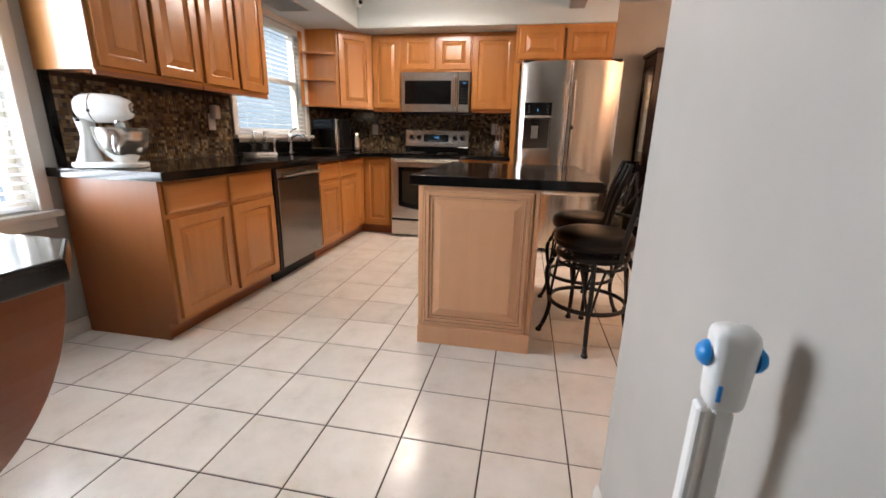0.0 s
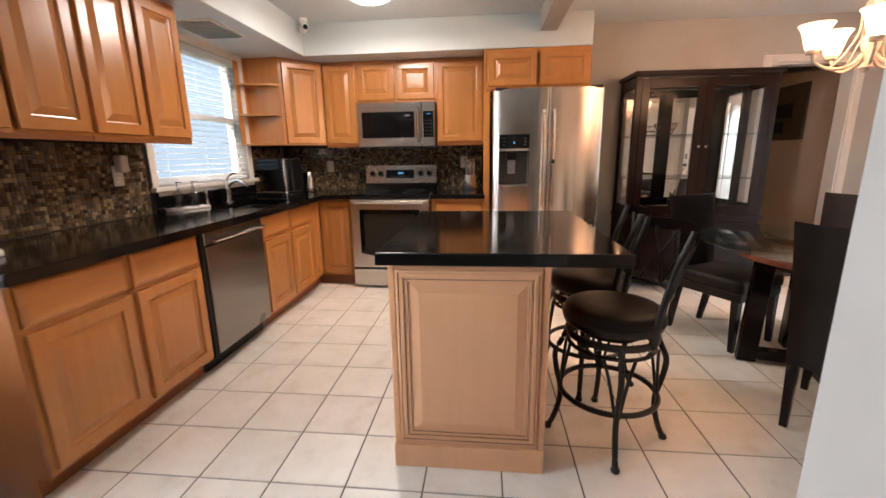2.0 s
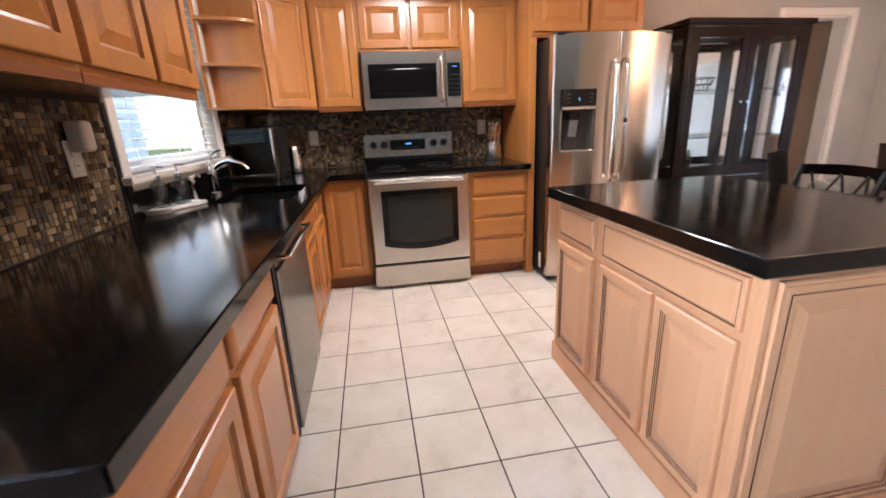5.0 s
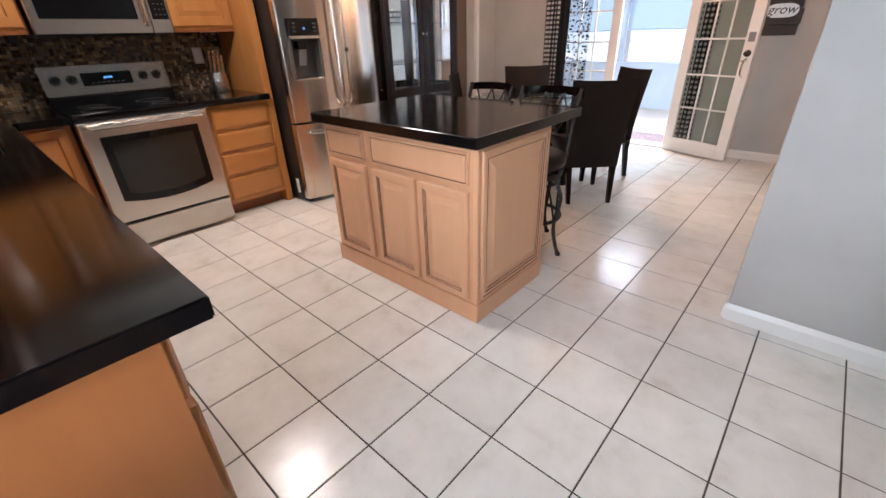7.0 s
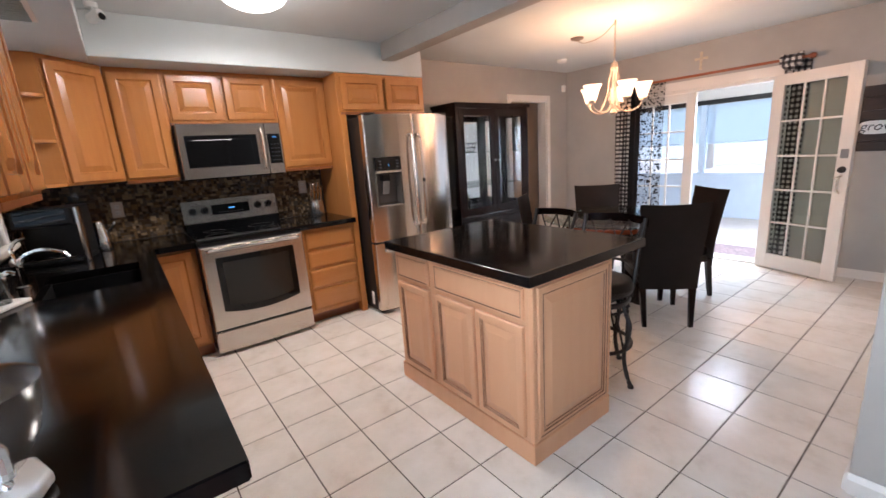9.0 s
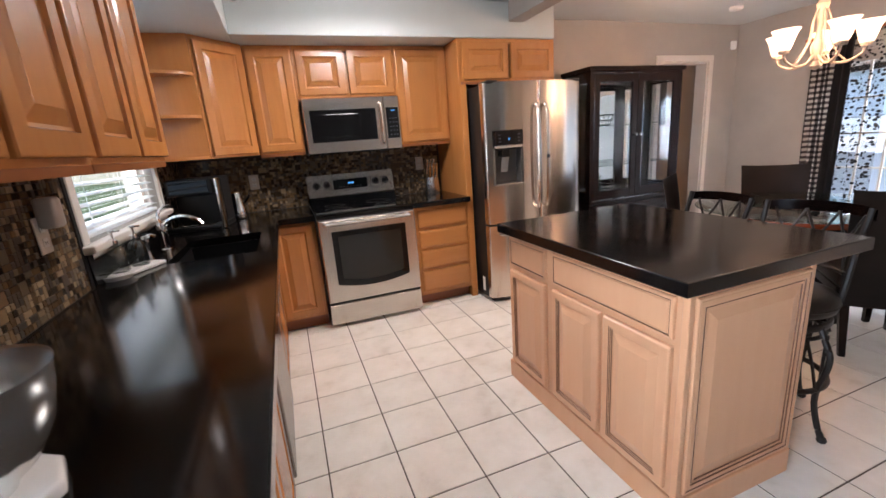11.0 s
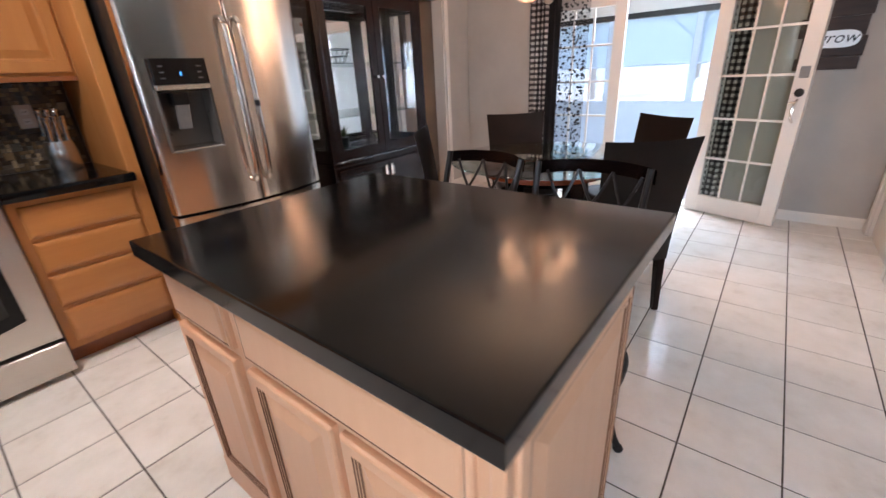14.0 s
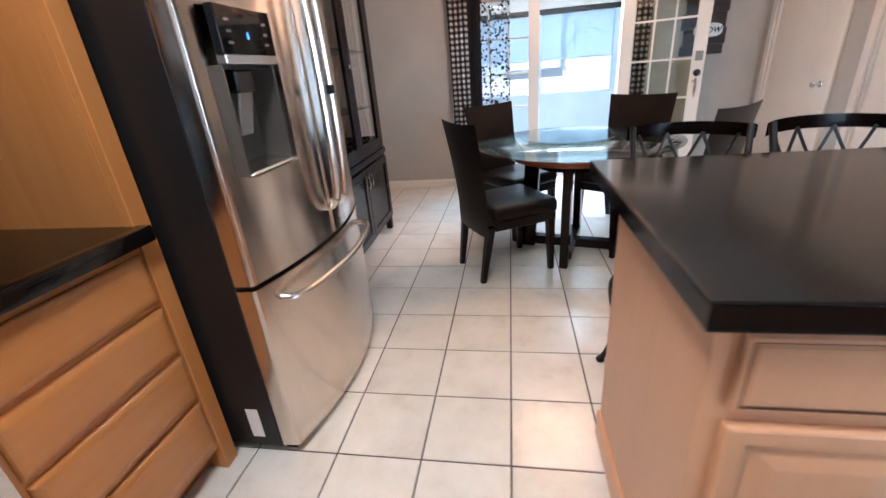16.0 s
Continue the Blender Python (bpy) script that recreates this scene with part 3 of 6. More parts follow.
# ---- windows ----
def window(name, y0, y1, z0, z1, sill):
    root = thing(name, pose(W, y0, z0, 0, 0, 90), "white double-hung window with painted casing", "window", kind="structure")
    w, h = y1 - y0, z1 - z0
    t = 0.06
    part("casing", box(-t, 0, -0.018, 0.001, -0.0, h + t, 0.004), M["trim"], root)
    part("casing", box(w, w + t, -0.018, 0.001, -0.0, h + t, 0.004), M["trim"], root)
    part("casing", box(0, w, -0.018, 0.001, h, h + t, 0.004), M["trim"], root)
    part("window_sill", box(-t - 0.02, w + t + 0.02, -0.055, 0.001, -0.032, 0, 0.008, seg=2), M["trim"], root)
    part("apron", box(-t, w + t, -0.016, 0.001, -0.032 - sill, -0.033, 0.004), M["trim"], root)
    fr = bmesh.new()
    for a in (box(0, 0.045, 0.07, 0.12, 0, h), box(w - 0.045, w, 0.07, 0.12, 0, h), box(0.045, w - 0.045, 0.07, 0.12, 0, 0.05),
              box(0.045, w - 0.045, 0.07, 0.12, h - 0.05, h), box(0.045, w - 0.045, 0.06, 0.12, h / 2 - 0.02, h / 2 + 0.02)):
        join(fr, a)
    part("window_frame", fr, M["trim"], root)
    for a, b in ((0.05, h / 2 - 0.02), (h / 2 + 0.02, h - 0.05)):
        g = part("pane", box(0.045, w - 0.045, 0.095, 0.099, a, b), M["glass"], root)
        g.visible_shadow = False
    # venetian blind
    bl = thing("window_blind", pose(W, y0, z0, 0, 0, 90), "white two-inch venetian blind, lowered with open slats", "window blind", "window blinds")
    part("headrail", box(0.01, w - 0.01, 0.005, 0.06, h - 0.055, h - 0.003, 0.003), M["blind"], bl)
    part("bottom_rail", box(0.012, w - 0.012, 0.012, 0.058, 0.01, 0.028, 0.003), M["blind"], bl)
    n = int((h - 0.10) / 0.043)
    me = None
    for i in range(n):
        z = 0.055 + i * (h - 0.12) / n
        if me is None:
            s = part("slat", shifted(sheet(lambda u, v: (0.003 + u * (w - 0.006), (v - 0.5) * 0.05, 0.003 * (1 - (2 * v - 1) ** 2)), 1, 4, 0.0025), pose(0, 0.035, 0, 10)), M["blind"], bl)
            me = s.data
        else:
            s = new("slat", me)
            s.parent = bl
        s.location = (0, 0, z)
    for x in (0.14, w / 2, w - 0.14):
        part("cord", cyl(0.0012, 0.0012, 0.02, h - 0.05, 6, at=(x, 0.008)), M["blind"], bl)
    part("wand", cyl(0.004, 0.004, h - 0.62, h - 0.06, 8, at=(0.09, -0.002)), M["white"], bl)


window("window_1", *WIN1, 0.0 + 0.03)
window("window_2", *WIN2, 0.06)

# ---- patio door ----
pd = thing("door_patio", pose(E, PATIO[1], 0, 0, 0, -90), "white glazed double patio door, one leaf open", "door", kind="structure")
PW, PH = PATIO[1] - PATIO[0], PATIO[3]
part("side_trim", box(-0.07, 0, -0.02, 0.001, 0, PH + 0.10, 0.004), M["trim"], pd)
part("side_trim", box(PW, PW + 0.07, -0.02, 0.001, 0, PH + 0.10, 0.004), M["trim"], pd)
part("head_trim", box(0, PW, -0.02, 0.001, PH, PH + 0.10, 0.004), M["trim"], pd)
part("jamb", box(0.0005, 0.03, 0.001, 0.16, 0, PH), M["trim"], pd)
part("jamb", box(PW - 0.03, PW - 0.0005, 0.001, 0.16, 0, PH), M["trim"], pd)
part("jamb_head", box(0.03, PW - 0.03, 0.001, 0.16, PH - 0.03, PH - 0.0005), M["trim"], pd)
part("threshold", box(0.03, PW - 0.03, -0.01, 0.18, -0.004, 0.025, 0.006), M["trim"], pd)


def glazed_leaf(parent, w, h, m, lever):
    leaf = new("leaf")
    leaf.parent = parent
    leaf.matrix_basis = m
    st, top, bot, d = 0.105, 0.105, 0.15, 0.042
    fr = bmesh.new()
    for a in (box(0, st, 0, d, 0, h, 0.003), box(w - st, w, 0, d, 0, h, 0.003), box(st, w - st, 0.0005, d - 0.0005, 0, bot, 0.002), box(st, w - st, 0.0005, d - 0.0005, h - top, h, 0.002)):
        join(fr, a)
    part("leaf_frame", fr, M["trim"], leaf)
    gw, gh = (w - 2 * st) / 3, (h - top - bot) / 5
    pane_me = None
    for i in range(3):
        for j in range(5):
            if pane_me is None:
                p = part("pane", sheet(lambda u, v: (gw * u, 0.0025, gh * v), 1, 1), M["doorglass"] if lever else M["glass"], leaf)
                pane_me = p.data
            else:
                p = new("pane", pane_me)
                p.parent = leaf
            p.location = (st + i * gw, d / 2 - 0.0025, bot + j * gh)
            p.visible_shadow = False
    for i in (1, 2):
        part("glazing_bar", box(st + i * gw - 0.009, st + i * gw + 0.009, 0.012, d - 0.012, bot, h - top, 0.002), M["trim"], leaf)
    for j in range(1, 5):
        part("glazing_bar", box(st, w - st, 0.0125, d - 0.0125, bot + j * gh - 0.009, bot + j * gh + 0.009, 0.002), M["trim"], leaf)
    if lever:
        x = w - 0.05
        part("lock_plate", box(x - 0.03, x + 0.03, -0.006, 0, 1.13, 1.21, 0.003), M["grey_plastic"], leaf, "square metal keypad plate")
        k = lathe([(0, 0), (0.03, 0), (0.03, 0.008), (0.014, 0.014), (0.014, 0.03), (0.022, 0.034), (0.0, 0.04)], 20)
        smooth(part("deadbolt", shifted(k, pose(x, 0, 1.03, 90)), M["iron"], leaf))
        part("door_pull", tube(spline([(x, 0, 0.98), (x, -0.035, 0.96), (x, -0.05, 0.90), (x, -0.04, 0.85), (x, 0, 0.82)]), 0.009), M["steel"], leaf, "curved metal pull handle")
        part("lever", tube(spline([(x, -0.0, 0.97), (x, -0.05, 0.965), (x - 0.03, -0.06, 0.96)]), 0.008), M["steel"], leaf)
    return leaf


# the fixed leaf, and the leaf that stands open against the wall
glazed_leaf(pd, 0.80, 1.90, pose(0.03, 0.06, 0.015), False)
ang = math.degrees(math.atan2(-0.665, -0.225))
open_leaf = thing("door_patio_leaf", pose(3.335, 3.12, 0.012, 0, 0, ang), "white glazed door leaf with fifteen panes, swung open", "door", kind="structure")
glazed_leaf(open_leaf, 0.715, 1.93, pose(0, 0, 0), True)

# curtains on the patio door
rod = thing("curtain_rod", pose(3.30, 0, 2.07), "reddish wooden curtain rod above the patio door", "curtain rod")
part("pole", tube([(0, 2.84, 0), (0, 4.80, 0.0)], 0.014, 10), M["rod"], rod)
for y in (2.83, 4.81):
    smooth(part("finial", shifted(lathe([(0, -0.03), (0.018, -0.025), (0.026, 0), (0.018, 0.022), (0, 0.03)], 14), pose(0, y, 0, 90)), M["rod"], rod))
for y in (2.99, 4.74):
    part("bracket", box(-0.006, 0.10, y - 0.006, y + 0.006, -0.02, 0.0, 0.002), M["iron"], rod)


def curtain(name, y0, y1, z0, z1, mat, label, folds, amp=0.025, x=3.30, thick=0.0015):
    def fn(u, v):
        y = y0 + u * (y1 - y0)
        ph = u * folds * 2 * math.pi
        a = amp * (0.55 + 0.45 * (1 - v))
        return (x + a * math.sin(ph) + 0.008 * math.sin(3 * v + 9 * u), y + 0.006 * math.sin(ph * 0.5 + 4 * v), z0 + v * (z1 - z0))
    root = thing(name, pose(0, 0, 0), label, "curtain", "patio door curtains")
    smooth(part("cloth", sheet(fn, int(folds * 10), 14, thick), mat, root), 80)
    return root


curtain("curtain", 4.56, 4.76, 0.04, 2.08, M["check"], "black and white checked curtain panel hanging in folds", 3)
curtain("curtain", 4.44, 4.565, 0.04, 2.08, M["blackcloth"], "black curtain panel hanging in folds", 2)
curtain("curtain", 4.16, 4.45, 0.06, 2.08, M["sheer"], "sheer curtain with dark leaf dots", 3, 0.02, 3.31, 0.0)
curtain("curtain", 2.85, 3.05, 0.06, 2.06, M["check"], "checked curtain panel behind the open leaf", 2, 0.014, 3.375)
# gathered scarf on the rod's end
def scarf(u, v):
    a = v * 2 * math.pi
    r = 0.042 + 0.014 * math.sin(5 * a + 7 * u) + 0.02 * math.sin(u * math.pi)
    return (3.29 + 0.8 * r * math.cos(a), 2.90 + 0.17 * u, 2.07 + r * math.sin(a) - 0.03 * math.sin(3 * u))
sc = thing("curtain_scarf", pose(0, 0, 0), "checked cloth scarf bunched on the rod", "curtain")
smooth(part("cloth", sheet(scarf, 14, 30), M["check"], sc), 80)

# ---- base cabinets ----
def base_cabinet(m, w, doors, drawers, label, d=0.585, toe=0.10, end=None, top=0.865):
    """Front in the plane y = 0 facing -y. doors, drawers: counts across."""
    root = thing("base_cabinet", m, label, "kitchen cabinet", "base cabinets")
    part("body", box(0, w, 0.02, d, toe, top, 0.001), M["cab"], root)
    part("toe_kick", box(0.0, w, 0.075, d - 0.02, 0, toe), M["cab_side"], root)
    fr = bmesh.new()
    for a in (box(0, 0.035, 0, 0.0195, toe, 0.865), box(w - 0.035, w, 0, 0.0195, toe, 0.865), box(0.035, w - 0.035, 0, 0.0195, 0.835, 0.865),
              box(0.035, w - 0.035, 0, 0.0195, toe, 0.135), box(0.035, w - 0.035, 0, 0.0195, 0.66, 0.70)):
        join(fr, a)
    if doors > 1:
        box(w / 2 - 0.03, w / 2 + 0.03, 0, 0.0195, 0.135, 0.835, bm=fr)
    part("face_frame", fr, M["cab"], root)
    cw = w / doors
    for i in range(doors):
        a, b = i * cw + 0.018, (i + 1) * cw - 0.018
        part("door", ringed(a, b, 0.125, 0.668 if drawers else 0.845, RAISED, -0.02), M["cab"], root)
        if drawers:
            part("drawer_front", ringed(a, b, 0.692, 0.845, SLAB, -0.02), M["cab_h"], root)
    if end is not None:
        x0, x1 = (-0.008, 0.0) if end == 0 else (w, w + 0.008)
        part("end_panel", poly_end(x0, x1, d), M["cab_side"], root, "reddish plain end panel")
    return root


def poly_end(x0, x1, d):
    bm = bmesh.new()
    pts = [(0.0, 0.865), (0.0, 0.10), (0.06, 0.10), (0.06, 0.0), (d, 0.0), (d, 0.865)]
    a = [bm.verts.new((x0, y, z)) for y, z in pts]
    b = [bm.verts.new((x1, y, z)) for y, z in pts]
    for i in range(len(pts)):
        j = (i + 1) % len(pts)
        bm.faces.new((a[i], a[j], b[j], b[i]))
    bm.faces.new(a)
    bm.faces.new(b[::-1])
    return bm


FX, FY = -1.945, 5.17       # planes of the face frames
def west(y):
    return pose(FX, y, 0, 0, 0, 90)


base_cabinet(west(2.475), 0.945, 2, True, "honey maple base cabinet with two drawers and two doors", end=0)
base_cabinet(west(4.085), 0.865, 2, True, "honey maple sink base cabinet with two doors", top=0.68)
# corner cabinet: one narrow door on each side of the inner corner
cc = thing("base_cabinet", pose(FX, FY, 0), "honey maple corner base cabinet with two narrow doors", "kitchen cabinet", "base cabinets")
part("body", poly_prism([(-0.02, -0.218), (-0.02, 0.02), (0.328, 0.02), (0.328, 0.585), (-0.585, 0.585), (-0.585, -0.218)], 0.10, 0.865), M["cab"], cc)
part("toe_kick", poly_prism([(-0.075, -0.218), (-0.075, 0.075), (0.328, 0.075), (0.328, 0.5), (-0.5, 0.5), (-0.5, -0.218)], 0.0, 0.0995), M["cab_side"], cc)
part("door", shifted(ringed(0.0, 0.205, 0.125, 0.845, RAISED, -0.02), pose(-0.018, -0.215, 0, 0, 0, 90)), M["cab"], cc)
part("door", shifted(ringed(0.012, 0.30, 0.125, 0.845, RAISED, -0.02), pose(0, 0.018, 0)), M["cab"], cc)
# drawer cabinet
dc = thing("base_cabinet", pose(-0.845, FY, 0), "honey maple base cabinet with four drawers", "kitchen cabinet", "base cabinets")
part("body", box(0, 0.495, 0.0, 0.585, 0.10, 0.865, 0.001), M["cab"], dc)
part("toe_kick", box(0, 0.495, 0.075, 0.56, 0, 0.0995), M["cab_side"], dc)
for z0, z1 in ((0.685, 0.835), (0.515, 0.665), (0.335, 0.495), (0.135, 0.315)):
    part("drawer_front", ringed(0.035, 0.475, z0, z1, SLAB, -0.02), M["cab_h"], dc)

# worktops
ct = thing("worktop", pose(0, 0, 0), "polished black stone worktop running round the corner with a sink cut-out", "worktop")
CE, CN = -1.872, 5.122
SX0, SX1, SY0, SY1 = -2.36, -1.965, 4.14, 4.72
for k, pts in enumerate(([(W, 2.43), (CE, 2.43), (CE, SY0), (W, SY0)], [(SX1, SY0), (CE, SY0), (CE, SY1), (SX1, SY1)], [(W, SY0), (SX0, SY0), (SX0, SY1), (W, SY1)],
            [(W, SY1), (CE, SY1), (CE, CN - 0.03), (CE + 0.03, CN), (-1.614, CN), (-1.614, N), (W, N)])):
    part("slab", poly_prism(pts, 0.867, 0.91), M["stone"], ct)
# rounded front nosing
nose = poly_prism([(W, 2.424), (CE + 0.006, 2.424), (CE + 0.006, CN - 0.031), (CE - 0.03, CN - 0.031), (CE - 0.03, 2.45), (W, 2.45)], 0.8665, 0.9102)
outer = [e for e in nose.edges if all(v.co.x > CE or v.co.y < 2.43 for v in e.verts) and not all(v.co.x < W + 0.01 for v in e.verts)]
bmesh.ops.bevel(nose, geom=outer, offset=0.004, segments=2, affect="EDGES")
part("edge", nose, M["stone"], ct)
sk = thing("sink", pose(0, 0, 0), "black undermount sink basin", "sink")
b = bmesh.new()
for a in (box(SX0 - 0.012, SX0, SY0 - 0.012, SY1 + 0.012, 0.69, 0.866), box(SX1, SX1 + 0.012, SY0 - 0.012, SY1 + 0.012, 0.69, 0.866), box(SX0, SX1, SY0 - 0.012, SY0, 0.69, 0.866),
          box(SX0, SX1, SY1, SY1 + 0.012, 0.69, 0.866), box(SX0, SX1, SY0, SY1, 0.69, 0.70)):
    join(b, a)
part("basin", b, M["black"], sk)
part("drain", cyl(0.045, 0.045, 0.7005, 0.704, 24, at=(-2.16, 4.43)), M["chrome"], sk, "round chrome drain")
ct2 = thing("worktop", pose(0, 0, 0), "short polished black stone worktop beside the stove", "worktop")
part("slab", box(-0.848, -0.345, CN, N, 0.867, 0.91, 0.004, seg=2), M["stone"], ct2)
smooth(part("edge", box(-0.8485, -0.3445, CN - 0.006, CN + 0.03, 0.8665, 0.9105, 0.005, seg=2), M["stone"], ct2), 30)


# ---- dishwasher ----
dw = thing("dishwasher", pose(-1.93, 3.425, 0, 0, 0, 90), "stainless steel dishwasher with a long bar handle", "dishwasher")
part("body", box(0.004, 0.652, 0.03, 0.58, 0.10, 0.862), M["black"], dw)
part("door", box(0.03, 0.645, -0.012, 0.029, 0.115, 0.77, 0.006, seg=2), M["steel_dark"], dw)
part("control_panel", box(0.03, 0.645, -0.008, 0.029, 0.776, 0.855, 0.004), M["steel_dark"], dw)
part("side_gap", box(0.002, 0.028, 0.0, 0.028, 0.10, 0.862), M["black"], dw)
part("handle", tube([(0.06, -0.045, 0.80), (0.615, -0.045, 0.80)], 0.011, 10), M["steel_h"], dw, "long stainless bar handle")
for x in (0.08, 0.595):
    part("handle_mount", shifted(cyl(0.008, 0.008, 0, 0.04, 10), pose(x, -0.005, 0.80, 90)), M["steel"], dw)
part("toe_kick", box(0.004, 0.652, 0.075, 0.56, 0.0, 0.0995), M["black"], dw)


# ---- wall cabinets ----
UZ0, UZ1 = 1.375, 2.148
def wall_cabinet(m, w, doors, z0, label, d=0.33, z1=UZ1, end=None):
    root = thing("wall_cabinet", m, label, "kitchen cabinet", "wall cabinets")
    part("body", box(0, w, 0.02, d, z0, z1 - 0.001, 0.001), M["cab"], root)
    fr = bmesh.new()
    for a in (box(0, 0.035, 0, 0.0195, z0, z1 - 0.002), box(w - 0.035, w, 0, 0.0195, z0, z1 - 0.002), box(0.035, w - 0.035, 0, 0.0195, z1 - 0.045, z1 - 0.002), box(0.035, w - 0.035, 0, 0.0195, z0, z0 + 0.035)):
        join(fr, a)
    part("face_frame", fr, M["cab"], root)
    cw = w / doors
    for i in range(doors):
        part("door", ringed(i * cw + 0.014, (i + 1) * cw - 0.014, z0 + 0.016, z1 - 0.03, RAISED, -0.02), M["cab"], root)
    part("light_rail", box(0.002, w - 0.002, 0.0, 0.018, z0 - 0.022, z0 - 0.0005), M["cab_side"], root)
    if end is not None:
        part("end_panel", box(-0.006, -0.0005, 0.001, d, z0, z1 - 0.001), M["cab"], root)
    return root


def uwest(y):
    return pose(-2.20, y, 0, 0, 0, 90)


wall_cabinet(uwest(2.485), 0.685, 2, UZ0, "honey maple wall cabinet with two raised-panel doors", 0.35, end=0)
wall_cabinet(uwest(3.172), 0.685, 2, UZ0, "honey maple wall cabinet with two raised-panel doors beside the sink window", 0.35)
UY = 5.45
# diagonal corner cabinet
DA, DB = (-2.215, 5.165), (-1.925, 5.44)
dl = math.hypot(DB[0] - DA[0], DB[1] - DA[1])
dg = thing("wall_cabinet", pose(0, 0, 0), "honey maple diagonal corner wall cabinet", "kitchen cabinet", "wall cabinets")
part("body", poly_prism([DA, DB, (-1.925, N), (W, N), (W, 5.165)], UZ0, UZ1 - 0.001), M["cab"], dg)
part("door", shifted(ringed(0.018, dl - 0.018, UZ0 + 0.016, UZ1 - 0.03, RAISED, -0.022), pose(DA[0], DA[1], 0, 0, 0, math.degrees(math.atan2(DB[1] - DA[1], DB[0] - DA[0])))), M["cab"], dg)
# open end shelf with rounded shelves against it
es = thing("corner_shelf", pose(0, 0, 0), "honey maple open end shelf with rounded shelves", "shelf")
part("back_panel", box(W + 0.001, W + 0.012, 4.99, 5.164, UZ0, UZ1 - 0.001), M["cab"], es)
part("side_panel", box(W + 0.012, -2.218, 5.152, 5.164, UZ0, UZ1 - 0.001), M["cab"], es)
for z in (UZ0, 1.635, 1.895):
    pts = [(W + 0.012, 5.151)] + [(W + 0.012 + 0.318 * math.cos(a), 5.151 - 0.15 * math.sin(a)) for a in [k * math.pi / 24 for k in range(13)]]
    part("shelf", poly_prism(pts, z, z + 0.018), M["cab_h"], es)
wall_cabinet(pose(-1.922, UY, 0), 0.335, 1, UZ0, "narrow honey maple wall cabinet with one door", N - UY)
wall_cabinet(pose(-1.584, UY, 0), 0.768, 2, 1.772, "short honey maple wall cabinet above the microwave", N - UY)
wall_cabinet(pose(-0.813, UY, 0), 0.455, 1, UZ0, "honey maple wall cabinet with one raised-panel door", N - UY)
wall_cabinet(pose(-0.335, 5.19, 0), 0.885, 2, 1.825, "honey maple cabinet above the refrigerator", N - 5.19)
fp = thing("side_panel", pose(-0.345, 5.16, 0), "tall honey maple panel beside the refrigerator", "panel")
part("board", box(-0.012, 0.008, 0.03, N - 5.16, 0.0, 2.147, 0.001), M["cab"], fp)
part("front_stile", box(-0.014, 0.042, 0.0, 0.0295, 0.0, 1.80, 0.002), M["cab"], fp)

# ---- backsplash ----
setting("backsplash_edge", box(W + 0.0005, W + 0.015, 3.842, 3.868, 0.9115, 1.36, 0.002), M["black"], "black trim strip at the end of the mosaic", "trim")
bk = box(W + 0.0005, W + 0.006, 2.50, 3.868, 0.911, 1.40)
box(W + 0.0005, W + 0.006, 3.868, 5.12, 0.911, 1.014, bm=bk)
box(W + 0.0005, W + 0.006, 5.12, N - 0.001, 0.911, 1.40, bm=bk)
bs = tagged(part("backsplash", bk, M["mgrout"]), "brown and beige mosaic tile backsplash", "backsplash", kind="structure")
bs2 = tagged(part("backsplash_north", box(W + 0.007, -0.36, N - 0.006, N - 0.0005, 0.911, 1.40), M["mgrout"]), "brown and beige mosaic tile backsplash", "backsplash", kind="structure")


PIECES = {}


